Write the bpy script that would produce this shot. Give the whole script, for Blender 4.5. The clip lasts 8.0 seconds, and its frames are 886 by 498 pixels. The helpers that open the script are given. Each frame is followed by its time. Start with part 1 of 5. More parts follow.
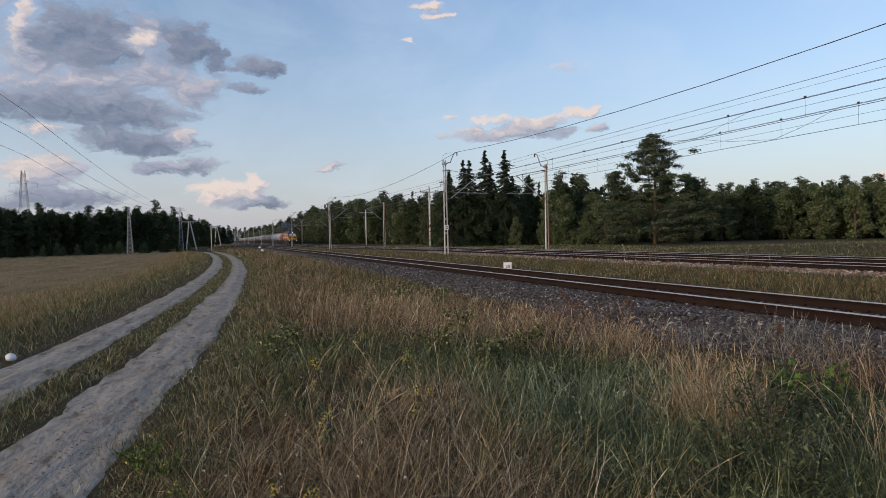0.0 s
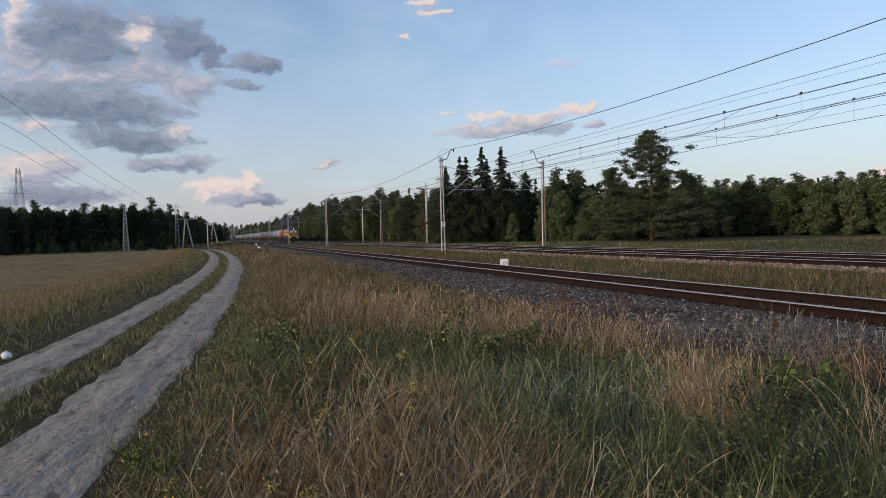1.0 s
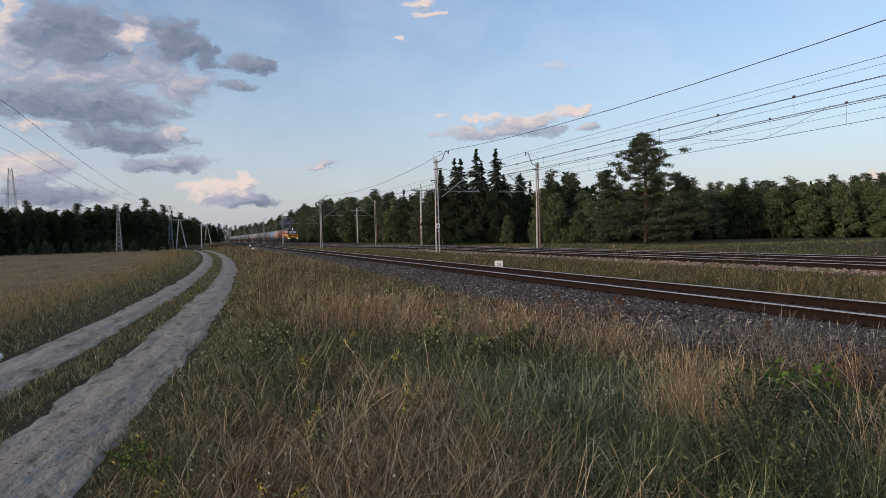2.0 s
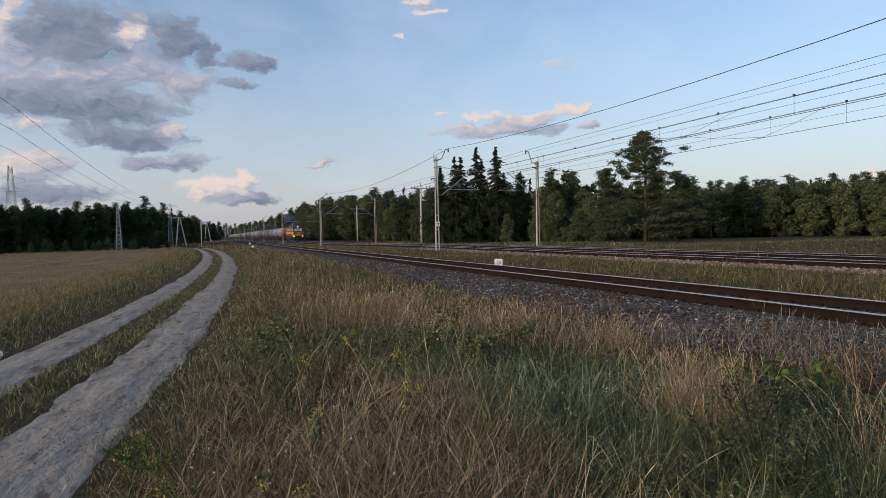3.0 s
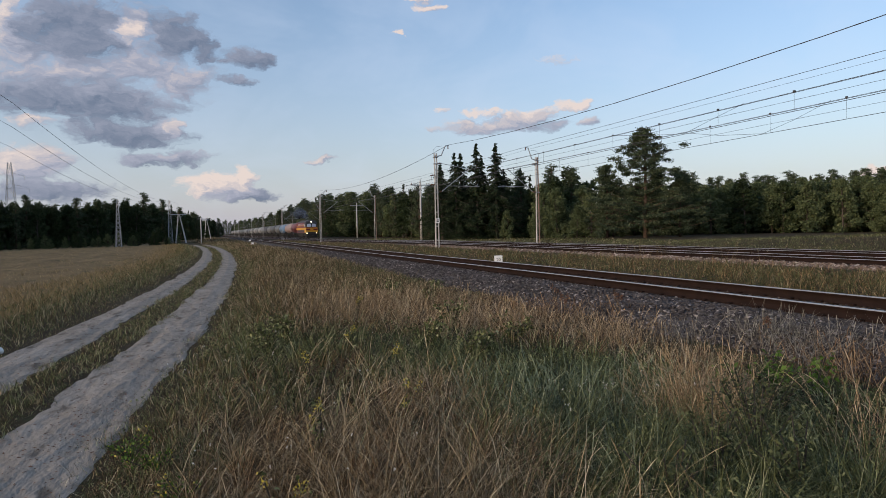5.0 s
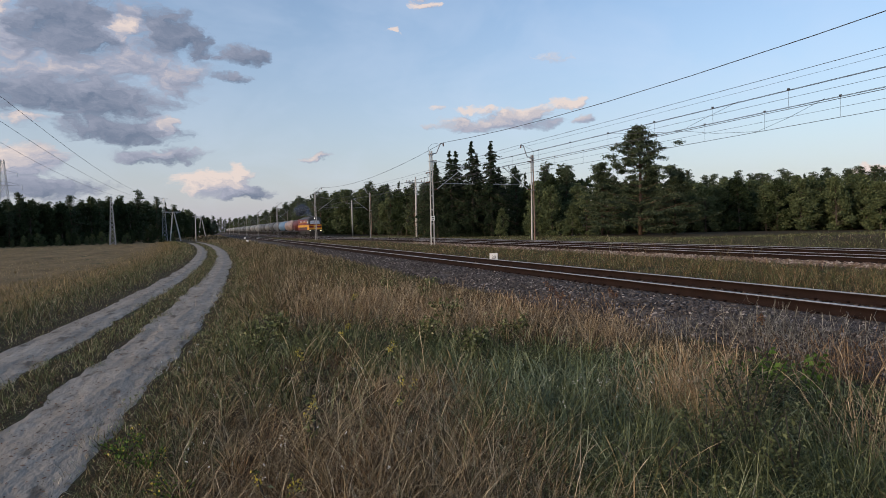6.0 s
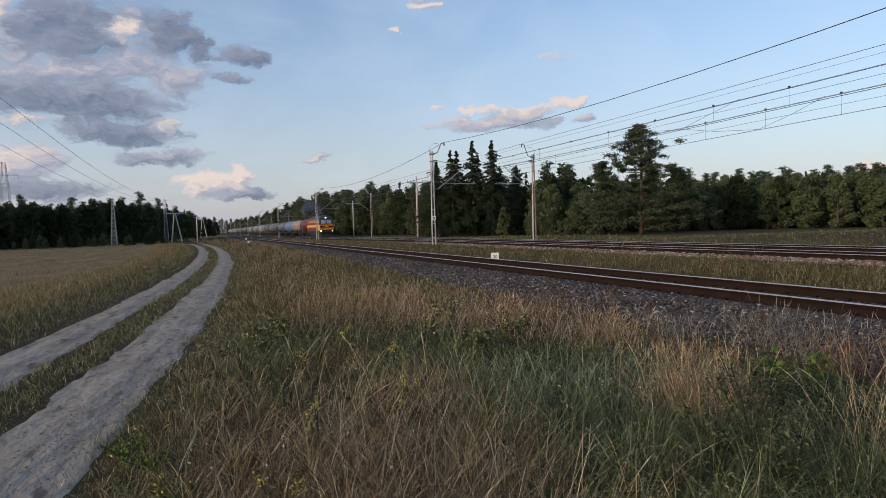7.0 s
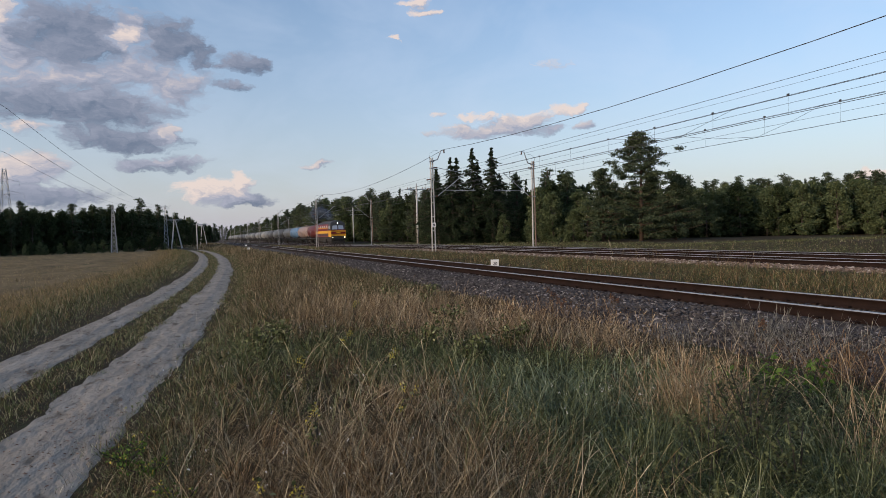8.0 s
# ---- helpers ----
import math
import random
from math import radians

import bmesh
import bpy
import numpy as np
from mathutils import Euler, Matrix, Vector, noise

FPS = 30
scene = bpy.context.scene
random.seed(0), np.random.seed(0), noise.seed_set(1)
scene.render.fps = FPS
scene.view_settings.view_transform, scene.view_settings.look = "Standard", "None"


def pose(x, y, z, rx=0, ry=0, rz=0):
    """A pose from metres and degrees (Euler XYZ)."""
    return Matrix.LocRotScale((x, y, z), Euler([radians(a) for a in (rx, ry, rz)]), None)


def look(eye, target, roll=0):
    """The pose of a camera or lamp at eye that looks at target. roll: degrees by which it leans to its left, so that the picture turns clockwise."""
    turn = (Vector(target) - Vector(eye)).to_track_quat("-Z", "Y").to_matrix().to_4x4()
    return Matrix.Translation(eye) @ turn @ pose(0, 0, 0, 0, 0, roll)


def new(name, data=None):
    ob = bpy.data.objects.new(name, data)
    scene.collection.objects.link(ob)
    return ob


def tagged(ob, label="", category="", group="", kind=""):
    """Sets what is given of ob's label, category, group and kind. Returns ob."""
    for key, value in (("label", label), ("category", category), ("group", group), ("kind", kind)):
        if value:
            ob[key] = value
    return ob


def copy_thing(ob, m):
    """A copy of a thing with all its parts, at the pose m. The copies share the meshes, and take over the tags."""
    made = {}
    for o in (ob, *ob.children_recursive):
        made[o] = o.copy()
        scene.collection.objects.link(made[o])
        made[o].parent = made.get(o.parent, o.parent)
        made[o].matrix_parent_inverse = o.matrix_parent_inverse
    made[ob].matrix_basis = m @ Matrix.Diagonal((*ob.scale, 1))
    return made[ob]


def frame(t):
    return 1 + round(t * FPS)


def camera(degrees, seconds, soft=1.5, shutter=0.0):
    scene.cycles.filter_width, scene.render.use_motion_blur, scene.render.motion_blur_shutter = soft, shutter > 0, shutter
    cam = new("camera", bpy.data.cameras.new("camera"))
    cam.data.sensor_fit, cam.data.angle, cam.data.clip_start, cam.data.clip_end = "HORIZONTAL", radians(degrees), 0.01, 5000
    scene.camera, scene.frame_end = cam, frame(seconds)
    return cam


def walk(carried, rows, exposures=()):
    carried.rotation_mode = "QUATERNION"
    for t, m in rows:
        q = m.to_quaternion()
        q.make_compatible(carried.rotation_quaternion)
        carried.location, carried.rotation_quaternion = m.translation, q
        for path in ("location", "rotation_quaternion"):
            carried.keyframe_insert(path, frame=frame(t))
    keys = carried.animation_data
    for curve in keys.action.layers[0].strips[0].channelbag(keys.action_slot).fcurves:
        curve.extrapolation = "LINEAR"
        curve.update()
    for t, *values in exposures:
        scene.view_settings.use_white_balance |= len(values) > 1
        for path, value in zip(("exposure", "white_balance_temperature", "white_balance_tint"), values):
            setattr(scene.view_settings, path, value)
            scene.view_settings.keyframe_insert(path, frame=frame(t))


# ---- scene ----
# x: metres to the right of the camera, square to the railway; y: along the railway; z: up.
EYE = (0.0, 0.0, 1.75)
cam = camera(71.0, 8.0, soft=0.5)
WALK = [        # seconds, turn, pitch, roll, sway of the hand in metres
    (0.0, -20.05, -1.20, 1.38, -0.009, 0.008, 0.004), (0.5, -20.35, -1.32, 1.27, -0.005, 0.008, 0.005),
    (1.0, -20.34, -1.51, 1.51, -0.003, 0.009, 0.006), (1.5, -20.82, -1.35, 1.35, 0.005, 0.010, 0.004),
    (3.0, -20.85, -1.53, 1.27, 0.002, 0.010, 0.0), (3.5, -21.08, -1.63, 1.16, 0.0, 0.008, 0.001),
    (4.0, -21.13, -1.65, 1.12, 0.001, 0.002, 0.002), (4.5, -20.74, -1.73, 1.32, -0.007, 0.002, 0.002),
    (6.0, -21.30, -2.07, 1.29, 0.004, 0.011, 0.0), (6.5, -21.01, -1.99, 1.66, 0.004, 0.010, 0.002),
    (7.0, -21.19, -2.09, 1.62, 0.005, 0.007, 0.001), (7.5, -21.17, -1.78, 1.57, 0.001, 0.004, 0.0),
    (8.0, -21.20, -1.46, 1.55, 0.0, 0.0, 0.0)]
walk(cam, [(t, pose(EYE[0] + x, EYE[1] + y, EYE[2] + z, 90 + p, r, a)) for t, a, p, r, x, y, z in WALK], exposures=[(0.0, 0.72), (8.0, 0.72)])

# ---- sky and sun ----
SUN_AZ, SUN_EL = -105.0, 7.0          # degrees clockwise from +y, degrees up
# cloud banks: bearing, height, half width, half height (degrees), density, share of sunlit cream
CLOUDS = [
    (-8.3, 13.9, 8.8, 5.28, 0.72, 0.42), (-9.3, 16.1, 4.3, 2.29, 1.00, 0.00), (-1.6, 16.3, 2.4, 1.84, 0.95, 0.04), (-5.1, 16.1, 1.5, 0.78, 0.95, 1.00),
    (-13.6, 16.7, 1.0, 1.86, 0.90, 0.85), (0.4, 15.1, 1.5, 0.90, 0.85, 0.05), (4.1, 15.0, 2.2, 0.78, 0.90, 0.08), (3.2, 13.0, 1.8, 0.42, 0.85, 0.10),
    (-9.2, 10.7, 7.1, 1.64, 0.97, 0.06), (-12.1, 12.6, 4.0, 0.99, 0.80, 0.50), (-2.3, 13.0, 3.0, 1.53, 0.85, 0.45), (-5.5, 8.4, 4.6, 1.09, 0.95, 0.10),
    (-2.5, 8.8, 1.3, 0.83, 0.90, 0.70), (-11.9, 8.9, 2.0, 0.38, 0.70, 0.75), (-12.5, 5.9, 2.9, 1.37, 0.97, 0.62), (-11.7, 3.8, 4.8, 1.04, 0.85, 0.14),
    (-3.0, 6.5, 3.5, 0.61, 0.80, 0.25), (1.1, 4.3, 3.0, 1.16, 1.00, 0.90), (3.2, 4.9, 1.2, 0.93, 1.00, 1.00), (-0.4, 4.2, 1.3, 0.86, 0.90, 0.90),
    (3.2, 3.4, 2.9, 0.64, 1.00, 0.12), (24.6, 9.3, 5.2, 0.65, 0.75, 0.50), (29.3, 9.9, 3.1, 0.74, 0.85, 0.62), (24.9, 10.4, 2.3, 0.40, 0.70, 0.85),
    (32.8, 10.7, 1.5, 0.49, 0.80, 0.85), (30.6, 9.0, 2.0, 0.45, 0.75, 0.30), (34.0, 9.0, 1.2, 0.49, 0.60, 0.40), (20.5, 10.6, 1.0, 0.35, 0.50, 0.70),
    (9.5, 6.4, 2.1, 0.28, 0.80, 0.40), (18.9, 20.3, 1.3, 0.40, 0.80, 0.90), (19.7, 19.5, 1.4, 0.36, 0.80, 0.90), (17.3, 17.3, 0.8, 0.23, 0.75, 0.90),
    (55.6, 3.6, 1.5, 0.47, 0.85, 0.80), (31.9, 14.8, 2.3, 0.52, 0.42, 0.75)]


def sky():
    w = bpy.data.worlds.new("sky")
    scene.world = w
    w.use_nodes = True
    nt = w.node_tree
    nt.nodes.clear()
    N, L = nt.nodes.new, nt.links.new

    def m(op, a, b=0.0, c=None, clamp=False):
        n = N("ShaderNodeMath")
        n.operation, n.use_clamp = op, clamp
        for i, v in enumerate((a, b, c)):
            if v is None:
                continue
            if isinstance(v, (int, float)):
                n.inputs[i].default_value = v
            else:
                L(v, n.inputs[i])
        return n.outputs[0]

    def mix(f, a, b, blend="MIX"):
        n = N("ShaderNodeMix")
        n.data_type, n.blend_type = "RGBA", blend
        for i, v in ((0, f), (6, a), (7, b)):
            if isinstance(v, (int, float)):
                n.inputs[i].default_value = v
            elif isinstance(v, tuple):
                n.inputs[i].default_value = (*v, 1)
            else:
                L(v, n.inputs[i])
        return n.outputs[2]

    tex = N("ShaderNodeTexSky")
    tex.sky_type, tex.sun_disc = "NISHITA", False
    tex.sun_elevation, tex.sun_rotation = radians(SUN_EL), radians(SUN_AZ % 360)
    tex.air_density, tex.dust_density, tex.ozone_density = 1.0, 0.6, 1.6
    co = N("ShaderNodeTexCoord")
    sep = N("ShaderNodeSeparateXYZ")
    L(co.outputs["Generated"], sep.inputs[0])
    x, y, z = sep.outputs
    bearing = m("MULTIPLY", m("ARCTAN2", x, y), 57.2958)
    height = m("MULTIPLY", m("ARCSINE", z), 57.2958)
    flat = N("ShaderNodeCombineXYZ")
    L(bearing, flat.inputs[0])
    L(m("MULTIPLY", height, 1.7), flat.inputs[1])

    def ns(vec, scale, detail, rough, warp=0.0):
        n = N("ShaderNodeTexNoise")
        n.inputs["Scale"].default_value, n.inputs["Detail"].default_value = scale, detail
        n.inputs["Roughness"].default_value, n.inputs["Distortion"].default_value = rough, warp
        L(vec, n.inputs["Vector"])
        return n.outputs[0]

    def density(vec):
        """How thick the clouds are towards (bearing, 1.7 height)."""
        sp = N("ShaderNodeSeparateXYZ")
        L(vec, sp.inputs[0])
        bx, hy = sp.outputs[0], m("DIVIDE", sp.outputs[1], 1.7)
        cover, weight, cream = 0.0, 0.02, 0.0
        for a, h, ra, rh, dens, lit in CLOUDS:
            u = m("DIVIDE", m("SUBTRACT", bx, a), ra)
            v = m("DIVIDE", m("SUBTRACT", hy, h), rh)
            d = m("ADD", m("MULTIPLY", u, u), m("MULTIPLY", v, v))
            k = m("MULTIPLY", m("SUBTRACT", 1.0, m("MULTIPLY", d, 0.5), clamp=True), dens)
            cover = m("MAXIMUM", k, cover)
            k3 = m("MULTIPLY", k, m("MULTIPLY", k, 1.0 / (0.3 + 0.05 * ra)))       # small banks lie over large ones
            weight = m("ADD", k3, weight)
            cream = m("MULTIPLY_ADD", k3, lit, cream)
        puffs = m("MULTIPLY", m("SUBTRACT", ns(vec, 0.34, 7, 0.62, 0.3), 0.5), 1.6)
        crisp = m("MULTIPLY", m("SUBTRACT", ns(vec, 1.2, 5, 0.58, 0.4), 0.5), 0.36)
        return m("ADD", m("ADD", cover, puffs), crisp), cover, m("DIVIDE", cream, weight)

    def warped(vec, scale, amount):
        """The direction pushed about by noise, so that banks get torn edges."""
        n = N("ShaderNodeTexNoise")
        n.inputs["Scale"].default_value, n.inputs["Detail"].default_value, n.inputs["Roughness"].default_value = scale, 5, 0.6
        L(vec, n.inputs["Vector"])
        v = N("ShaderNodeVectorMath")
        v.operation = "MULTIPLY_ADD"
        L(n.outputs["Color"], v.inputs[0])
        v.inputs[1].default_value = (amount, amount * 0.8, 0.0)
        half = N("ShaderNodeVectorMath")
        L(vec, half.inputs[0])
        half.inputs[1].default_value = (-amount / 2, -amount * 0.4, 0.0)
        L(half.outputs[0], v.inputs[2])
        return v.outputs[0]

    torn = warped(warped(flat.outputs[0], 0.32, 4.6), 1.3, 1.1)
    here, cover, warm = density(torn)
    shift = N("ShaderNodeVectorMath")
    L(torn, shift.inputs[0])
    shift.inputs[1].default_value = (-0.45, 0.6, 0.0)
    sunward = density(shift.outputs[0])[0]
    streak = ns(flat.outputs[0], 0.09, 4, 0.6, 0.4)
    ramp = N("ShaderNodeMapRange")
    ramp.interpolation_type = "SMOOTHSTEP"
    ramp.inputs[1].default_value, ramp.inputs[2].default_value = 0.24, 0.74
    L(here, ramp.inputs[0])
    alpha = m("MULTIPLY", ramp.outputs[0], m("MULTIPLY", cover, 3.2, clamp=True), clamp=True)
    relief = m("MULTIPLY", m("SUBTRACT", here, sunward), m("ADD", m("MULTIPLY", warm, 0.85), 0.30))
    tone = ns(flat.outputs[0], 0.11, 5, 0.55, 0.5)
    light = m("ADD", m("ADD", relief, warm), m("MULTIPLY", m("SUBTRACT", tone, 0.5), 0.35), clamp=True)
    stops = N("ShaderNodeValToRGB")
    el = stops.color_ramp.elements
    el.new(0.45)
    for e, (p, c) in zip(el, ((0.0, (0.088, 0.112, 0.165)), (0.45, (0.235, 0.245, 0.305)), (1.0, (0.50, 0.42, 0.385)))):
        e.position, e.color = p, (*c, 1)
    L(light, stops.inputs[0])
    cloud = stops.outputs[0]
    # thin high haze and the pale band over the horizon
    haze = m("POWER", m("SUBTRACT", 1.0, m("DIVIDE", m("MAXIMUM", height, 0.0), 34.0), clamp=True), 2.2)
    base = N("ShaderNodeVectorMath")
    base.operation = "SCALE"
    base.inputs[3].default_value = SKY_GAIN
    L(tex.outputs[0], base.inputs[0])
    tint = mix(1.0, base.outputs[0], (0.93, 0.93, 1.05), "MULTIPLY")
    clear = mix(m("MULTIPLY", haze, 0.88), tint, (0.278, 0.284, 0.356))
    veil = m("MULTIPLY", m("SUBTRACT", streak, 0.42, clamp=True), 0.8, clamp=True)
    clear = mix(veil, clear, (0.40, 0.46, 0.57))
    col = mix(m("MULTIPLY", alpha, 0.92), clear, cloud)
    bg, out = N("ShaderNodeBackground"), N("ShaderNodeOutputWorld")
    L(col, bg.inputs[0])
    bg.inputs[1].default_value = 1.0
    L(bg.outputs[0], out.inputs[0])


SKY_GAIN = 0.168
sky()
sun = new("sun", bpy.data.lights.new("sun", "SUN"))
sun.data.energy, sun.data.angle, sun.data.color = 1.7, radians(12), (1.0, 0.78, 0.56)
a_, e_ = radians(SUN_AZ), radians(SUN_EL + 6)
to_sun = Vector((math.sin(a_) * math.cos(e_), math.cos(a_) * math.cos(e_), math.sin(e_)))
sun.matrix_world = look(to_sun * 500, (0, 0, 0))


# ---- materials ----
def mat(name, c1, c2, scale=6.0, rough=0.8, bump=0.15, metal=0.0, fine=40.0, dist=0.02, c3=None, spot=0.55, space="Object", run=1.0):
    """Two scales of noise between two colours, a third colour in spots, and relief."""
    mt = bpy.data.materials.new(name)
    mt.use_nodes = True
    nt = mt.node_tree
    N, L = nt.nodes.new, nt.links.new
    bs = nt.nodes["Principled BSDF"]
    co = N("ShaderNodeTexCoord")
    mp = N("ShaderNodeMapping")          # run below 1 draws the pattern out along y
    mp.inputs["Scale"].default_value = (1, run, 1)
    L(co.outputs[space], mp.inputs[0])

    def ns(s, d=5):
        n = N("ShaderNodeTexNoise")
        n.inputs["Scale"].default_value, n.inputs["Detail"].default_value = s, d
        n.inputs["Roughness"].default_value = 0.6
        L(mp.outputs[0], n.inputs["Vector"])
        return n.outputs[0]

    def mix(f, a, b):
        n = N("ShaderNodeMix")
        n.data_type = "RGBA"
        L(f, n.inputs[0])
        for i, v in ((6, a), (7, b)):
            if isinstance(v, tuple):
                n.inputs[i].default_value = (*v, 1)
            else:
                L(v, n.inputs[i])
        return n.outputs[2]

    def band(v, lo, hi):
        r = N("ShaderNodeMapRange")
        r.inputs[1].default_value, r.inputs[2].default_value = lo, hi
        L(v, r.inputs[0])
        return r.outputs[0]

    n1, n2 = ns(scale), ns(fine, 3)
    f1 = band(n1, 0.35, 0.65)
    f2 = band(n2, 0.3, 0.7)
    ad = N("ShaderNodeMath")
    ad.operation = "MULTIPLY_ADD"
    L(f2, ad.inputs[0])
    ad.inputs[1].default_value = 0.45
    hm = N("ShaderNodeMath")
    hm.operation = "MULTIPLY"
    L(f1, hm.inputs[0])
    hm.inputs[1].default_value = 0.55
    L(hm.outputs[0], ad.inputs[2])
    col = mix(ad.outputs[0], c1, c2)
    if c3:
        col = mix(band(ns(scale * 2.3), spot, spot + 0.12), col, c3)
    L(col, bs.inputs["Base Color"])
    bs.inputs["Roughness"].default_value, bs.inputs["Metallic"].default_value = rough, metal
    bs.inputs["Specular IOR Level"].default_value = 0.08 if rough > 0.82 else 0.4
    bp = N("ShaderNodeBump")
    bp.inputs["Strength"].default_value, bp.inputs["Distance"].default_value = bump, dist
    L(n2, bp.inputs["Height"])
    L(bp.outputs[0], bs.inputs["Normal"])
    return mt


def leaf_mat(name, stops, rough=0.6, trans=0.3, patch=0.0):
    """Colours by single leaf or blade, with some light passing through."""
    mt = bpy.data.materials.new(name)
    mt.use_nodes = True
    nt = mt.node_tree
    N, L = nt.nodes.new, nt.links.new
    bs = nt.nodes["Principled BSDF"]
    geo = N("ShaderNodeNewGeometry")
    ramp = N("ShaderNodeValToRGB")
    el = ramp.color_ramp.elements
    while len(el) < len(stops):
        el.new(0.5)
    for e, (p, c) in zip(el, stops):
        e.position, e.color = p, (*c, 1)
    val = geo.outputs["Random Per Island"]
    if patch:
        n = N("ShaderNodeTexNoise")
        n.inputs["Scale"].default_value, n.inputs["Detail"].default_value = patch, 3
        L(geo.outputs["Position"], n.inputs["Vector"])
        ma = N("ShaderNodeMath")
        ma.operation = "MULTIPLY_ADD"
        L(n.outputs[0], ma.inputs[0])
        ma.inputs[1].default_value = 0.9
        mb = N("ShaderNodeMath")
        mb.operation = "MULTIPLY_ADD"
        L(val, mb.inputs[0])
        mb.inputs[1].default_value, mb.inputs[2].default_value = 0.6, -0.25
        L(mb.outputs[0], ma.inputs[2])
        val = ma.outputs[0]
    L(val, ramp.inputs[0])
    L(ramp.outputs[0], bs.inputs["Base Color"])
    bs.inputs["Roughness"].default_value = rough
    bs.inputs["Specular IOR Level"].default_value = 0.06
    tr, mx = N("ShaderNodeBsdfTranslucent"), N("ShaderNodeMixShader")
    L(ramp.outputs[0], tr.inputs[0])
    mx.inputs[0].default_value = trans
    L(bs.outputs[0], mx.inputs[1])
    L(tr.outputs[0], mx.inputs[2])
    L(mx.outputs[0], nt.nodes["Material Output"].inputs[0])
    return mt


def glow_mat(name, colour, power):
    mt = bpy.data.materials.new(name)
    mt.use_nodes = True
    bs = mt.node_tree.nodes["Principled BSDF"]
    bs.inputs["Base Color"].default_value = (*colour, 1)
    bs.inputs["Emission Color"].default_value = (*colour, 1)
    bs.inputs["Emission Strength"].default_value = power
    return mt


M_SOIL = mat("soil", (0.040, 0.030, 0.018), (0.085, 0.062, 0.036), 0.35, 0.95, 0.6, fine=9, dist=0.05, c3=(0.045, 0.052, 0.022))
M_STRAW = mat("mown_straw", (0.10, 0.072, 0.037), (0.29, 0.205, 0.105), 0.5, 0.95, 0.8, fine=7, dist=0.06, c3=(0.085, 0.078, 0.036), spot=0.55, run=0.3)
M_SAND = mat("sand", (0.225, 0.19, 0.152), (0.41, 0.355, 0.295), 1.7, 0.95, 0.7, fine=11, dist=0.035, c3=(0.15, 0.122, 0.096), spot=0.56, run=0.45)
M_BALLAST = mat("ballast_bed", (0.06, 0.055, 0.054), (0.13, 0.118, 0.113), 2.0, 0.95, 0.9, fine=18, dist=0.05)
M_BALLAST_RED = mat("ballast_bed_rusty", (0.13, 0.09, 0.07), (0.26, 0.20, 0.16), 2.0, 0.95, 0.9, fine=14, dist=0.05)
M_RUST = mat("rail_rust", (0.012, 0.0075, 0.006), (0.026, 0.015, 0.012), 3.0, 0.85, 0.3, fine=60, dist=0.004)
M_STEEL = mat("rail_head_steel", (0.40, 0.385, 0.37), (0.52, 0.50, 0.48), 2.0, 0.45, 0.05, metal=0.5, fine=50, dist=0.002)
M_SLEEPER = mat("sleeper_concrete", (0.05, 0.039, 0.033), (0.10, 0.08, 0.068), 4.0, 0.9, 0.4, fine=40, dist=0.01)
M_CONCRETE = mat("pole_concrete", (0.38, 0.36, 0.34), (0.55, 0.53, 0.50), 1.2, 0.85, 0.25, fine=25, dist=0.01, c3=(0.36, 0.33, 0.30), spot=0.62)
M_GALV = mat("galvanised_steel", (0.30, 0.31, 0.32), (0.42, 0.43, 0.44), 4.0, 0.5, 0.1, metal=0.8, fine=50, dist=0.003)
M_RUSTY_POLE = mat("rust_streaked_steel", (0.22, 0.13, 0.09), (0.36, 0.26, 0.20), 1.5, 0.8, 0.2, fine=25, dist=0.004)
M_WIRE = mat("wire_copper_dark", (0.03, 0.032, 0.038), (0.06, 0.06, 0.066), 3.0, 0.6, 0.0)
M_WIRE_GREY = mat("wire_aluminium_dull", (0.09, 0.095, 0.11), (0.14, 0.145, 0.16), 3.0, 0.6, 0.0)
M_CERAMIC = mat("insulator_ceramic", (0.10, 0.05, 0.035), (0.16, 0.08, 0.05), 9.0, 0.25, 0.0)
M_WOOD = mat("weathered_wood", (0.19, 0.16, 0.13), (0.30, 0.265, 0.23), 2.5, 0.9, 0.3, fine=30, dist=0.01)
M_WHITE = mat("white_paint_worn", (0.72, 0.71, 0.68), (0.82, 0.81, 0.79), 6.0, 0.7, 0.1, fine=40, dist=0.004, c3=(0.5, 0.48, 0.44), spot=0.66)
M_BLACK = mat("black_paint", (0.02, 0.02, 0.021), (0.035, 0.034, 0.034), 6.0, 0.6, 0.05)


# ---- mesh helpers ----
def finish(ob, material, smooth=False):
    ob.data.materials.append(material)
    if smooth:
        for p in ob.data.polygons:
            p.use_smooth = True
    return ob


def part(name, bm, material, parent=None, label="", smooth=False):
    me = bpy.data.meshes.new(name)
    bm.to_mesh(me)
    bm.free()
    ob = finish(new(name, me), material, smooth)
    if parent:
        ob.parent = parent
    if label:
        ob["label"] = label
    return ob


def mesh_np(name, V, F, material, smooth=False):
    """An object from arrays: corners (n, 3) and faces (m, k)."""
    me = bpy.data.meshes.new(name)
    V, F = np.asarray(V, np.float32), np.asarray(F, np.int32)
    k = F.shape[1]
    me.vertices.add(len(V))
    me.vertices.foreach_set("co", V.ravel())
    me.loops.add(F.size)
    me.loops.foreach_set("vertex_index", F.ravel())
    me.polygons.add(len(F))
    me.polygons.foreach_set("loop_start", np.arange(0, F.size, k, dtype=np.int32))
    me.update(calc_edges=True)
    me.validate()
    ob = new(name, me)
    me.materials.append(material)
    if smooth:
        me.polygons.foreach_set("use_smooth", np.ones(len(F), bool))
    return ob


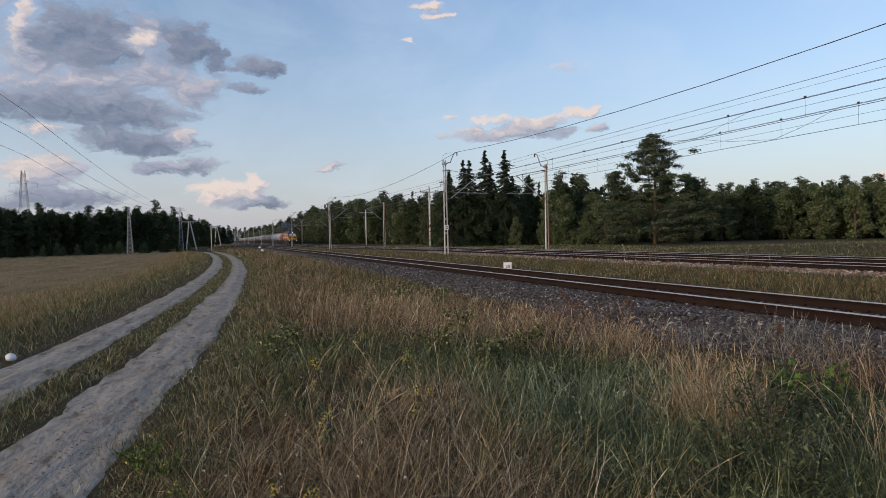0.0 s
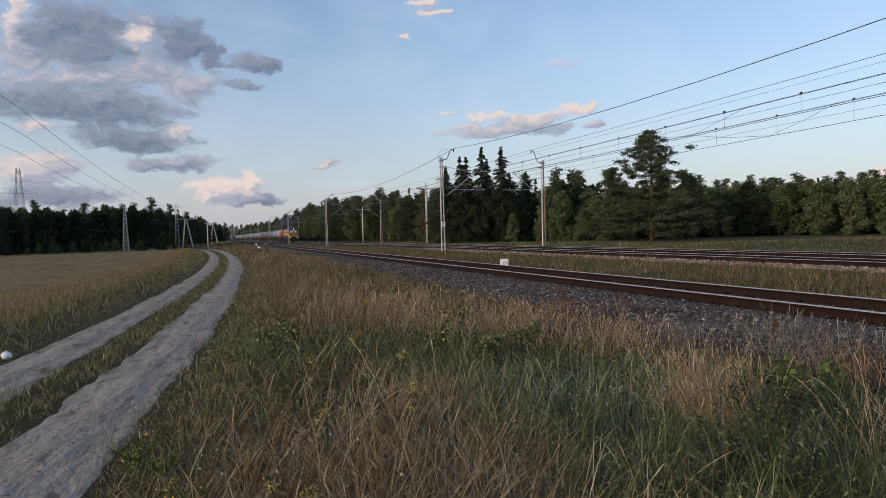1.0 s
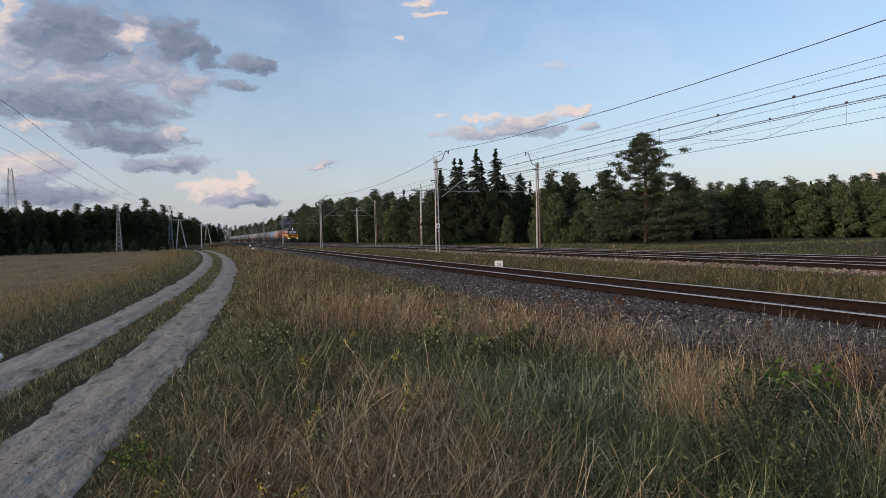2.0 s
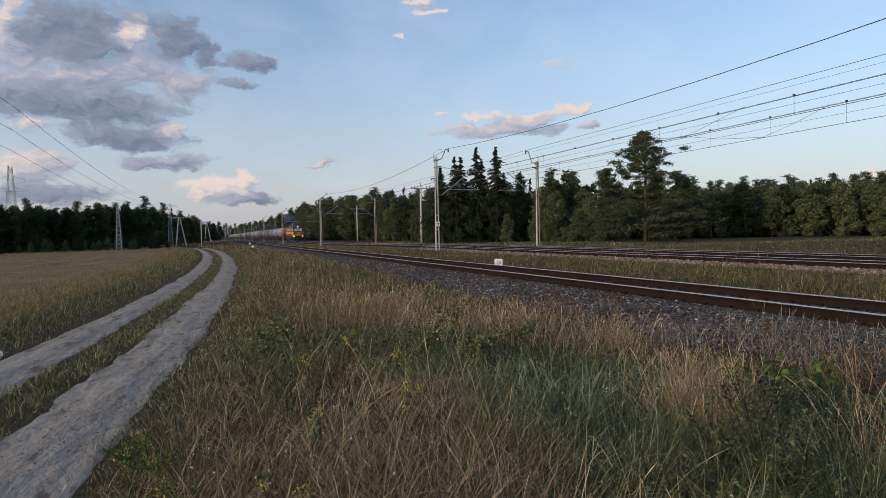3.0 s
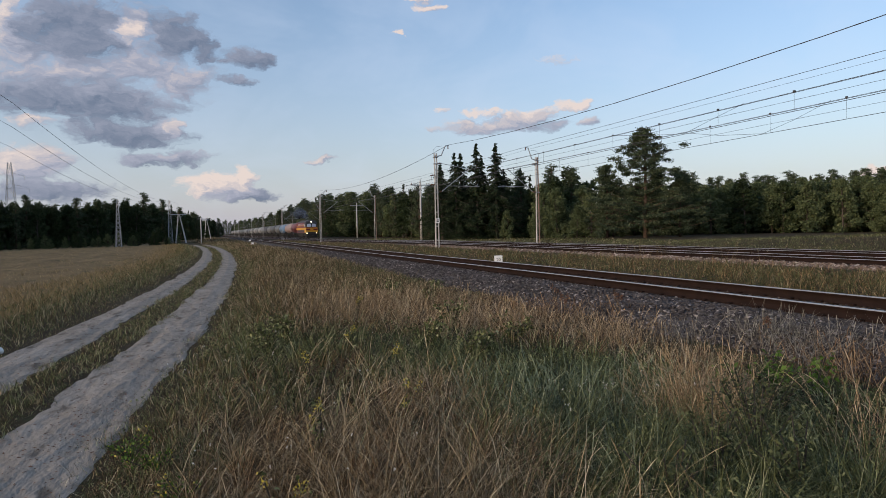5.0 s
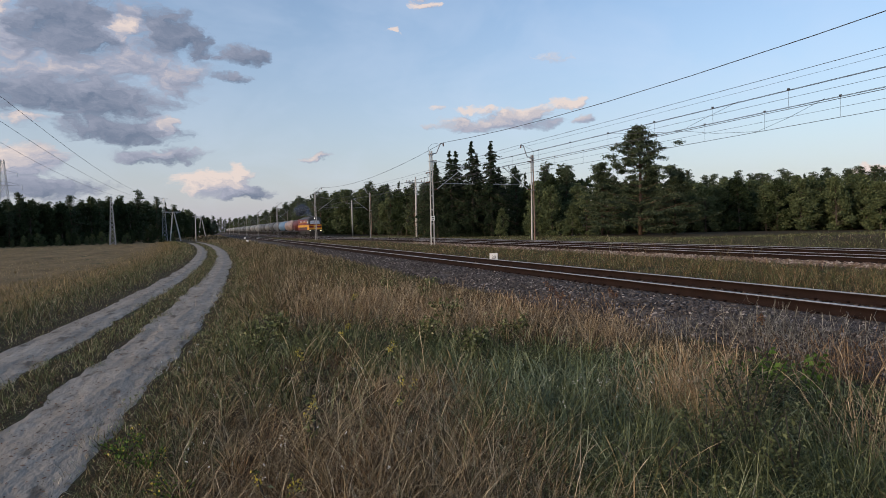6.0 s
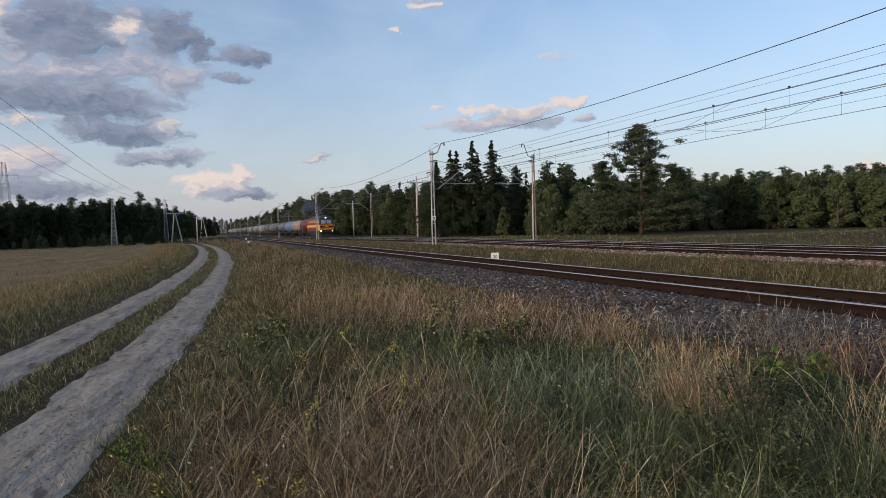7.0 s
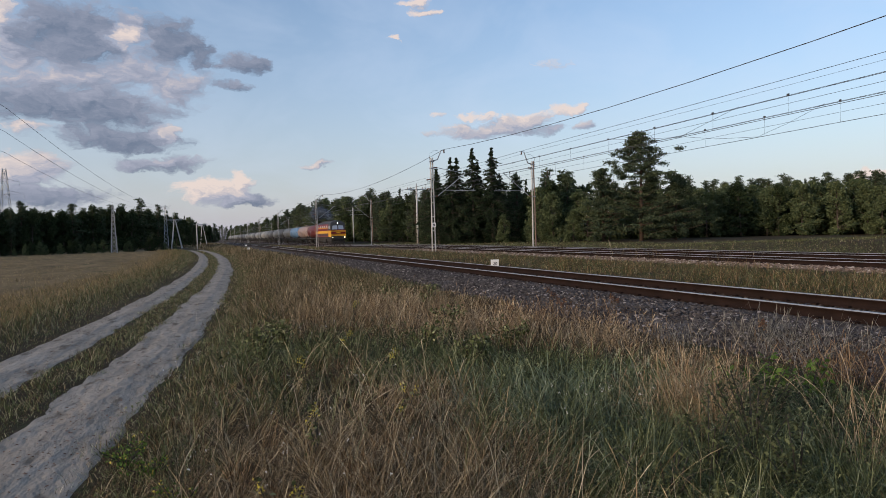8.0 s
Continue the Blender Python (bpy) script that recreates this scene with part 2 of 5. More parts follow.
def box(bm, x0, x1, y0, y1, z0, z1, bevel=0.0):
    r = bmesh.ops.create_cube(bm, size=1)
    vs = r["verts"]
    for v in vs:
        v.co = (x0 + (v.co.x + 0.5) * (x1 - x0), y0 + (v.co.y + 0.5) * (y1 - y0), z0 + (v.co.z + 0.5) * (z1 - z0))
    if bevel:
        es = list({e for v in vs for e in v.link_edges})
        bmesh.ops.bevel(bm, geom=es, offset=bevel, segments=2, affect="EDGES", profile=0.5)
    return bm


def rod(bm, a, b, r0, r1=None, n=8):
    """A straight tapered bar from a to b."""
    a, b = Vector(a), Vector(b)
    r1 = r0 if r1 is None else r1
    m = Matrix.Translation((a + b) / 2) @ (b - a).to_track_quat("Z", "Y").to_matrix().to_4x4()
    bmesh.ops.create_cone(bm, cap_ends=True, segments=n, radius1=r0, radius2=r1, depth=(b - a).length, matrix=m)
    return bm


def tube(bm, pts, r, n=6):
    """A round bar along a bent line, in one piece."""
    pts = [Vector(p) for p in pts]
    rings = []
    for i, p in enumerate(pts):
        d = (pts[min(i + 1, len(pts) - 1)] - pts[max(i - 1, 0)]).normalized()
        side = d.cross(Vector((0.13, 0.31, 0.94) if abs(d.z) < 0.9 else (1, 0.2, 0))).normalized()
        up = side.cross(d)
        rings.append([bm.verts.new(p + (side * math.cos(a) + up * math.sin(a)) * r) for a in (2 * math.pi * k / n for k in range(n))])
    for a, b in zip(rings, rings[1:]):
        for k in range(n):
            bm.faces.new([a[k], b[k], b[(k + 1) % n], a[(k + 1) % n]])
    bm.faces.new(rings[0])
    bm.faces.new(rings[-1][::-1])
    return bm


def empty(name, m=None):
    ob = new(name)
    if m is not None:
        ob.matrix_world = m
    return ob


def profile_run(outline, ys, x0=0.0, z0=0.0):
    """Corners and quads of an open or closed outline (x, z) run along y."""
    o = np.asarray(outline, float)
    n, ys = len(o), np.asarray(ys, float)
    V = np.zeros((len(ys), n, 3))
    V[:, :, 0], V[:, :, 2] = o[:, 0] + x0, o[:, 1] + z0
    V[:, :, 1] = ys[:, None]
    i, j = np.meshgrid(np.arange(len(ys) - 1), np.arange(n - 1), indexing="ij")
    a = i * n + j
    F = np.stack([a, a + 1, a + n + 1, a + n], -1).reshape(-1, 4)
    return V.reshape(-1, 3), F


# ---- the lie of the land ----
RAIL_Z = 0.46
TRACKS = (9.61, 20.55, 24.55)
ROAD = np.polynomial.Polynomial.fit([-6, 0, 6, 8.7, 12, 16.6, 27, 37, 46, 62, 80, 100, 130], [-4.0, -3.0, -2.15, -1.85, -1.5, -0.95, -0.15, 0.38, 0.62, 0.75, 0.5, -0.4, -3.2], 5)


def road_x(y):
    y = np.asarray(y, float)
    near = ROAD(np.clip(y, -6, 130))
    return near + np.where(y > 130, -(y - 130) * 0.11, 0) + np.where(y < -6, (y + 6) * 0.17, 0)


def step(v, a, b):
    t = np.clip((np.asarray(v, float) - a) / (b - a), 0, 1)
    return t * t * (3 - 2 * t)


def ripple(x, y, s):
    return np.sin(x * s + 1.3 * np.sin(y * s * 0.7)) * np.cos(y * s * 0.9 + 0.8 * np.sin(x * s * 0.6 + 1.0))


def dip(y):
    """The electrified line lies lower beyond the masts."""
    return -0.28 * step(y, 58, 112)


def gz(x, y):
    """Height of the ground."""
    x, y = np.asarray(x, float), np.asarray(y, float)
    off = np.abs(x - road_x(y))
    rough = step(off, 1.7, 3.0) * (x > road_x(y)) * (1 - step(x, 16, 18)) * (0.05 * ripple(x, y, 1.7) + 0.035 * ripple(x + 4, y + 2, 3.9))
    z = rough + dip(y) * step(x, 12.5, 17) + 0.16 * step(x, 10, 13) + 0.06 * step(x, 16.5, 18)
    bank = np.clip(0.62 - (y - 24) * 0.036, 0.03, 0.9)
    z = z + (bank + 0.05 * ripple(x, y, 0.4)) * step(x, 29.5, 35) * (1 - 0.6 * step(x, 36, 43))
    return z - 0.10 * step(-x, 4, 9) * (1 - step(-x, 60, 110)) + 0.09 * ripple(x, y, 0.09) * step(np.abs(x), 40, 90)


def ground():
    u = np.linspace(-1, 1, 241)
    xs = np.sinh(u * 5.2) / np.sinh(5.2) * 2600 + 4
    v = np.linspace(-0.55, 1, 261)
    ys = np.sinh(v * 5.4) / np.sinh(5.4) * 4200 + 8
    X, Y = np.meshgrid(xs, ys)
    V = np.stack([X, Y, gz(X, Y)], -1).reshape(-1, 3)
    nx = len(xs)
    i, j = np.meshgrid(np.arange(len(ys) - 1), np.arange(nx - 1), indexing="ij")
    a = (i * nx + j).ravel()
    ob = mesh_np("ground", V, np.stack([a, a + 1, a + nx + 1, a + nx], -1), M_SOIL, True)
    tagged(ob, "dry grassy ground of straw and bare soil", "ground", kind="structure")


ground()


def field():
    """The mown field beyond the road, a skin of straw over the soil."""
    ys = np.concatenate([np.arange(-20, 60, 1.5), np.arange(60, 150, 5.0)])
    us = np.linspace(0, 1, 50) ** 2
    edge = road_x(ys) - 2.9
    X = edge[:, None] - us[None] * 150
    Y = np.repeat(ys[:, None], len(us), 1)
    Z = gz(X, Y) + np.where(us[None] < 0.0005, -0.03, 0.045) + 0.01 * ripple(X, Y * 0.3, 2.1)
    a = (np.arange(len(ys) - 1)[:, None] * len(us) + np.arange(len(us) - 1)[None]).ravel()
    n = len(us)
    ob = mesh_np("field", np.stack([X, Y, Z], -1).reshape(-1, 3), np.stack([a, a + n, a + n + 1, a + 1], -1), M_STRAW, True)
    tagged(ob, "mown straw-coloured field beside the farm road", "field", kind="structure")


field()


def road_rut(side):
    ys = np.concatenate([np.arange(-6, 40, 0.2), np.arange(40, 112, 1.0)])
    us = np.linspace(-1, 1, 57)
    rs = np.random.RandomState(5 + side)
    V = []
    w0 = np.convolve(rs.normal(0, 0.10, len(ys) + 16), np.ones(7) / 7, "same")[8:-8]
    w1 = np.convolve(rs.normal(0, 0.10, len(ys) + 16), np.ones(7) / 7, "same")[8:-8]
    grain = rs.normal(0, 1, (len(ys), len(us)))
    grain = 0.5 * grain + 0.25 * np.roll(grain, 1, 0) + 0.25 * np.roll(grain, 1, 1)
    for k, y in enumerate(ys):
        c = float(road_x(y)) + side * float(np.interp(y, [8, 25], [0.87, 0.75]))
        half = float(np.interp(y, [6, 25], [0.62, 0.49])) + 0.03 * side + 0.03 * math.sin(y * 0.35 + side)
        x = c + us * half + np.where(us < 0, w0[k], w1[k]) * np.abs(us)
        lane = np.full_like(us, y)
        z = 0.022 - 0.052 * np.abs(us) ** 4 + 0.006 * np.cos(us * 7.0) + 0.002 * grain[k]
        z = z + 0.005 * ripple(us * 1.3 + 2 * side, lane, 2.3) + 0.006 * ripple(us * 2.2 + 2, lane, 6.0)
        V.append(np.stack([x, np.full_like(x, y), z + gz(x, y)], -1))
    V = np.array(V)
    n = len(us)
    i, j = np.meshgrid(np.arange(len(ys) - 1), np.arange(n - 1), indexing="ij")
    a = (i * n + j).ravel()
    ob = mesh_np("dirt_road_rut", V.reshape(-1, 3), np.stack([a, a + 1, a + n + 1, a + n], -1), M_SAND, True)
    tagged(ob, "pale grey sandy wheel rut of an unpaved farm road", "dirt road", "wheel ruts of the farm road", "structure")


road_rut(-1)
road_rut(1)


# ---- railway ----
def track_bed(name, centre, foot_l, foot_r, material, label):
    ys = np.concatenate([np.arange(-60, 120, 1.0), np.arange(120, 900, 10.0)])
    top = RAIL_Z - 0.20
    o = [(foot_l, -0.08), (foot_l + (centre - 1.75 - foot_l) * 0.55, top * 0.5), (centre - 1.75, top - 0.02), (centre - 1.35, top), (centre - 0.4, top - 0.03),
         (centre + 0.4, top - 0.03), (centre + 1.35, top), (centre + 1.75, top - 0.02), (foot_r, -0.02)]
    V, F = profile_run(o, ys)
    V[:, 2] += 0.025 * ripple(V[:, 0], V[:, 1], 5.0) + (dip(V[:, 1]) if centre > 15 else 0)
    ob = mesh_np(name, V, F[:, ::-1], material, True)
    tagged(ob, label, "ballast", kind="structure")


track_bed("ballast_bed", TRACKS[0], 6.5, 12.4, M_BALLAST, "dark grey crushed-stone bed of the single track")
track_bed("ballast_bed", TRACKS[1], 17.4, 22.6, M_BALLAST_RED, "rusty crushed-stone bed of the electrified track")
track_bed("ballast_bed", TRACKS[2], 22.5, 28.0, M_BALLAST_RED, "rusty crushed-stone bed of the farther electrified track")

RAIL_OUT = [(-0.070, 0.0), (-0.070, 0.012), (-0.012, 0.03), (-0.009, 0.125), (-0.035, 0.135), (-0.036, 0.162), (-0.028, 0.170),
            (0.028, 0.170), (0.036, 0.162), (0.035, 0.135), (0.009, 0.125), (0.012, 0.03), (0.070, 0.012), (0.070, 0.0), (-0.070, 0.0)]


def railway_track(centre, label, sleepers, first):
    tr = tagged(empty("railway_track", pose(centre, 0, RAIL_Z)), label, "railway track", "railway tracks")
    ys = np.concatenate([np.arange(-60, 120, 4.0), np.arange(120, 900, 20.0)])
    low = dip if centre > 15 else (lambda y: 0.0 * y)
    for s in (-1, 1):
        V, F = profile_run(RAIL_OUT, ys, s * 0.7535, -0.172)
        V[:, 2] += low(V[:, 1])
        rail = mesh_np("rail", V, F, M_RUST)
        rail.parent = tr
        head = [(-0.0372, -0.013), (-0.034, -0.007), (-0.024, 0.0), (0.024, 0.0), (0.034, -0.007), (0.0372, -0.013)]
        V, F = profile_run(head, ys, s * 0.7535, 0.001)
        V[:, 2] += low(V[:, 1])
        h = mesh_np("running_surface", V, F, M_STEEL, True)
        h.parent, h["label"] = rail, "polished steel rail head"
    bm = box(bmesh.new(), -1.30, 1.30, -0.12, 0.12, -0.39, -0.176, 0.02)
    me = bpy.data.meshes.new("sleeper")
    bm.to_mesh(me)
    bm.free()
    me.materials.append(M_SLEEPER)
    for k in range(sleepers):
        ob = new("sleeper", me)
        ob.parent, ob.location = tr, (0, first + 0.6 * k, float(low(first + 0.6 * k)))
    # fastenings of the near stretch
    bm = bmesh.new()
    for k in range(min(sleepers, 90)):
        for s in (-1, 1):
            for q in (-1, 1):
                x, y = s * 0.7535 + q * 0.105, first + 0.6 * k
                box(bm, x - 0.04, x + 0.04, y - 0.05, y + 0.05, -0.176, -0.145)
    part("fastening", bm, M_RUST, tr)["kind"] = "stuff"
    V0, F0 = profile_run([(-1.3, -0.37), (-1.3, -0.176), (1.3, -0.176), (1.3, -0.37)], [-0.12, 0.12])
    y0 = first + 0.6 * sleepers
    n = int((420 - y0) / 0.6)
    V = np.concatenate([V0 + (0, y0 + 0.6 * k, float(low(y0 + 0.6 * k))) for k in range(n)])
    F = np.concatenate([F0[:, ::-1] + len(V0) * k for k in range(n)])
    far = mesh_np("far_sleepers", V, F, M_SLEEPER)
    far.parent, far["kind"] = tr, "stuff"


# ---- overhead line ----
POLE_Y = [47.5 + 55 * k for k in range(-1, 8)]
POLE_A, POLE_B = 17.6, 27.5


def insulator(bm, a, b, n=4, r=0.07):
    a, b = Vector(a), Vector(b)
    rod(bm, a, b, 0.025)
    for k in range(n):
        c = a.lerp(b, (k + 0.5) / n)
        d = (b - a).normalized() * 0.03
        rod(bm, c - d, c + d, r, r * 0.6, 10)
    return bm


def catenary_pole(side, y, x, near, sign):
    """A slotted concrete mast; side: +1 reaches to the right, -1 to the left."""
    base = 0.25 if side > 0 else 0.3
    top = 7.9
    p = tagged(empty("catenary_pole", pose(x, y, base, 0, 0, 0)), "pale concrete overhead-line mast with steel brackets beside the track", "catenary pole", "overhead line masts")
    s, h = side, top - base
    steel = M_GALV
    for q in (-1, 1):       # two flanges with rungs between
        bm, vs = bmesh.new(), []
        for z, half, w in ((-0.5, 0.14, 0.036), (h * 0.5, 0.11, 0.034), (h, 0.08, 0.032)):
            for dx, dy in ((-w, -0.07), (w, -0.07), (w, 0.07), (-w, 0.07)):
                vs.append(bm.verts.new((q * half + dx, dy * (1 if z < 1 else 0.85), z)))
        for k in range(2):
            for i in range(4):
                bm.faces.new([vs[k * 4 + i], vs[k * 4 + (i + 1) % 4], vs[k * 4 + 4 + (i + 1) % 4], vs[k * 4 + 4 + i]])
        bm.faces.new(vs[8:12])
        part("flange", bm, M_RUSTY_POLE if side < 0 and q > 0 else M_CONCRETE, p)
    for k in range(7):
        z = 0.6 + k * (h - 0.8) / 6
        half = 0.15 - 0.065 * z / h
        part("web", box(bmesh.new(), -half, half, -0.05, 0.05, z - 0.045, z + 0.045), M_RUSTY_POLE if side < 0 else M_CONCRETE, p)
    # feeder bracket bent up from the top
    up = 0.17 if s < 0 else 0.0
    bm = bmesh.new()
    tube(bm, [(0.1 * s, 0, h - 0.25), (0.5 * s, 0, h - 0.15), (0.85 * s, 0, h + 0.62 + up), (1.15 * s, 0, h + 0.66 + up)], 0.045)
    part("feeder_bracket", bm, steel, p)
    bm = insulator(bmesh.new(), (1.1 * s, 0, h + 0.66 + up), (1.1 * s, 0, h + 0.40 + up), 3)
    part("insulator", bm, M_CERAMIC, p)
    bm = bmesh.new()        # loop of earth wire over the top
    tube(bm, [(-0.15 * s, 0, h - 0.5), (-0.2 * s, 0, h + 0.25), (0.1 * s, 0, h + 0.55), (0.6 * s, 0, h + 0.62)], 0.012, 4)
    part("jumper_wire", bm, M_WIRE, p)
    # cantilever: stay, strut, registration arm
    tz = RAIL_Z - base
    cx = abs(TRACKS[1] - POLE_A) * s if side > 0 else -abs(POLE_B - TRACKS[2])
    mess = (6.55 if side > 0 else 6.75) - base + 0.1
    bm = tube(bmesh.new(), [(0.45 * s, 0, 4.55), (cx, 0, mess)], 0.035)
    part("cantilever_strut", bm, steel, p)
    bm = tube(bmesh.new(), [(0.45 * s, 0, mess + 0.45), (cx, 0, mess)], 0.02)
    part("cantilever_stay", bm, steel, p)
    bm = tube(bmesh.new(), [(0.9 * s, 0, 5.02), (cx + 0.9 * s, 0, 4.98)], 0.028)
    rod(bm, (cx + 0.7 * s, 0, 4.98), (cx + 0.7 * s, 0, 5.2), 0.015)
    part("registration_arm", bm, steel, p)
    bm = tube(bmesh.new(), [(cx + 0.8 * s, 0, 5.0), (cx + 0.1 * s, 0, 5.39 + tz - 5.2 + 4.82)], 0.014)
    part("steady_arm", bm, steel, p)
    for z0, z1 in ((4.52, 4.56), (mess + 0.45, mess + 0.45)):
        bm = insulator(bmesh.new(), (0.12 * s, 0, z0), (0.5 * s, 0, z1), 4)
        part("insulator", bm, M_CERAMIC, p)
    for z in (4.5, mess + 0.4, h - 0.3):
        part("clamp", box(bmesh.new(), -0.19, 0.19, -0.13, 0.13, z - 0.03, z + 0.03), steel, p)
    if sign:
        pl = box(bmesh.new(), -0.17, 0.17, -0.15, -0.13, 2.0, 2.38, 0.004)
        plate = part("number_plate", pl, M_WHITE, p, "small white plate with dark bars")
        bm = bmesh.new()
        for k in range(2):
            box(bm, -0.09, 0.09, -0.153, -0.1502, 2.08 + 0.13 * k, 2.15 + 0.13 * k)
        part("marking", bm, M_BLACK, plate)
    if near and side > 0:   # guys and jumpers down the back of the mast
        bm = tube(bmesh.new(), [(-0.4, 0, 5.9), (-0.35, 0, 5.2), (-0.5, 0.2, 4.4), (-2.6, 3.0, 0.0)], 0.012, 4)
        part("guy_wire", bm, M_WIRE, p)
        for z in (5.15, 5.9):
            part("insulator", insulator(bmesh.new(), (-0.12, 0, z), (-0.5, 0, z - 0.05), 3), M_CERAMIC, p)
    return p


def wire_line(name, pts, r, label, cat="wire"):
    bm = tube(bmesh.new(), pts, r, 5)
    return tagged(part(name, bm, M_WIRE), label, cat, "overhead wires")


def sagging(x, z_pole, sag, ys):
    pts = []
    for a, b in zip(ys, ys[1:]):
        n = 10 if a < 150 else 4
        for k in range(n):
            t = k / n
            pts.append((x, a + (b - a) * t, z_pole - sag * 4 * t * (1 - t)))
    pts.append((x, ys[-1], z_pole))
    return pts


def overhead_line():
    ys = POLE_Y
    for k, y in enumerate(ys):
        catenary_pole(1, y, POLE_A, 0 < k < 4, k == 1)
        catenary_pole(-1, y + (1 if k < 2 else 2.5), POLE_B, 0 < k < 4, False)
    wire_line("feeder_wire", sagging(18.7, 8.60, 0.98, ys), 0.016, "thick dark feeder wire on the mast brackets")
    wire_line("feeder_wire", sagging(26.4, 8.78, 0.08, ys), 0.013, "dark feeder wire on the mast brackets")
    wire_line("feeder_wire", sagging(26.38, 8.50, 0.12, ys), 0.007, "thin feeder wire on the mast brackets")
    for c, m0, con in ((TRACKS[1], 6.62, 5.85), (TRACKS[2], 6.80, 5.88)):
        for dx in (-0.04, 0.05):
            wire_line("messenger_wire", sagging(c + dx, m0 + dx * 0.5, 0.10, ys), 0.010, "dark messenger wire above the track")
        wire_line("contact_wire", sagging(c, con, 0.02, ys), 0.012, "dark contact wire above the track")
        wire_line("auxiliary_wire", sagging(c, con + 0.41, 0.02, ys), 0.007, "thin auxiliary wire above the track")
        bm = bmesh.new()
        yy = -5.0 + (0.9 if c > 22 else 0)
        while yy < 150:
            rod(bm, (c, yy, con), (c, yy, m0 - 0.05), 0.006, 0.006, 4)
            box(bm, c - 0.03, c + 0.03, yy - 0.04, yy + 0.04, m0 - 0.10, m0 - 0.02)
            yy += 3.67
        tagged(part("droppers", bm, M_WIRE), "thin droppers between messenger and contact wire", "wire", kind="stuff")
        bm = bmesh.new()
        y0 = 19.3 if c < 22 else 18.6
        tube(bm, [(c, y0, m0 - 0.05), (c, y0 + 1.8, con + 0.35), (c, y0 + 3.4, con)], 0.008, 4)
        tube(bm, [(c, y0 + 3.4, con), (c, y0 + 6.0, con + 0.3), (c, y0 + 8.8, m0 - 0.05)], 0.008, 4)
        tagged(part("connector_wire", bm, M_WIRE), "slanting connector between the overhead wires", "wire")


overhead_line()


# ---- poles and wires of the country line ----
def telegraph_pole(x, y, h):
    z = float(gz(x, y))
    p = tagged(empty("telegraph_pole", pose(x, y, z)), "grey concrete pole with a crossarm by the trees", "utility pole", "country line poles")
    part("pole", rod(bmesh.new(), (0, 0, -0.5), (0, 0, h), 0.19, 0.13, 12), M_CONCRETE, p, smooth=True)
    part("crossarm", box(bmesh.new(), -1.7, 1.7, -0.06, 0.06, h - 0.75, h - 0.6, 0.01), M_GALV, p)
    for dx in (-1.55, -1.1, 1.1, 1.55, 0.0):
        zz = h - 0.6 if dx else h
        part("insulator", insulator(bmesh.new(), (dx, 0, zz), (dx, 0, zz + 0.35), 3, 0.09), M_CERAMIC, p)
    part("brace", tube(bmesh.new(), [(-0.9, 0, h - 0.7), (0, 0, h - 1.6)], 0.03), M_GALV, p)
    return p


def lattice_mast(x, y, h, arm, name="lattice_mast", foot=0.75, label="slim grey lattice steel mast at the field's edge"):
    z = float(gz(x, y))
    p = tagged(empty(name, pose(x, y, z)), label, "lattice mast")
    r = 0.030 * max(1.0, h / 11)
    for q in ((-1, -1), (1, -1), (1, 1), (-1, 1)):
        part("leg", rod(bmesh.new(), (q[0] * foot, q[1] * foot, 0), (q[0] * foot * 0.22, q[1] * foot * 0.22, h), r * 1.4, r, 4), M_GALV, p)
    n = int(h / (foot * 1.6))
    bm = bmesh.new()
    for k in range(n):
        a, b = h * k / n, h * (k + 1) / n
        wa, wb = foot * (1 - 0.78 * a / h), foot * (1 - 0.78 * b / h)
        for c in range(4):
            s0, s1 = ((-1, -1), (1, -1), (1, 1), (-1, 1))[c], ((1, -1), (1, 1), (-1, 1), (-1, -1))[c]
            rod(bm, (s0[0] * wa, s0[1] * wa, a), (s1[0] * wb, s1[1] * wb, b), r * 0.7, r * 0.7, 4)
            rod(bm, (s1[0] * wa, s1[1] * wa, a), (s0[0] * wb, s0[1] * wb, b), r * 0.7, r * 0.7, 4)
    part("bracing", bm, M_GALV, p)
    for zz, w in arm:
        bm = bmesh.new()
        for q in (-1, 1):
            tube(bm, [(0, 0, zz), (q * w, 0, zz), (0, 0, zz + w * 0.28)], r, 4)
            rod(bm, (q * w, 0, zz), (q * w, 0, zz - w * 0.3), r * 0.8, r * 0.8, 4)
        part("crossarm", bm, M_GALV, p)
    return p


def portal_pole(x, y, h, yaw=0):
    z = float(gz(x, y))
    p = tagged(empty("a_frame_pole", pose(x, y, z, 0, 0, yaw)), "leaning two-legged concrete pole with a crossarm beside the road", "utility pole", "country line poles")
    for q in (-1, 1):
        part("leg", rod(bmesh.new(), (q * 1.1 + 0.3, 0, -0.4), (q * 0.12, 0, h), 0.16, 0.11, 8), M_CONCRETE, p)
    part("crossarm", box(bmesh.new(), -1.5, 1.5, -0.07, 0.07, h - 0.1, h + 0.08, 0.01), M_GALV, p)
    for dx in (-1.3, 0, 1.3):
        part("insulator", insulator(bmesh.new(), (dx, 0, h + 0.08), (dx, 0, h + 0.45), 3, 0.09), M_CERAMIC, p)
    part("brace", tube(bmesh.new(), [(-1.0, 0, h), (0, 0, h - 1.1), (1.0, 0, h)], 0.04), M_GALV, p)
    return p


telegraph_pole(34.0, 99.5, 9.9)
telegraph_pole(36.5, 158.0, 9.0)
lattice_mast(-13.9, 118.0, 8.2, [(7.6, 0.5)], foot=0.45)
lattice_mast(-7.4, 150.0, 9.6, [(8.9, 1.6)], foot=0.5)
portal_pole(-5.4, 146.0, 6.2, 12)


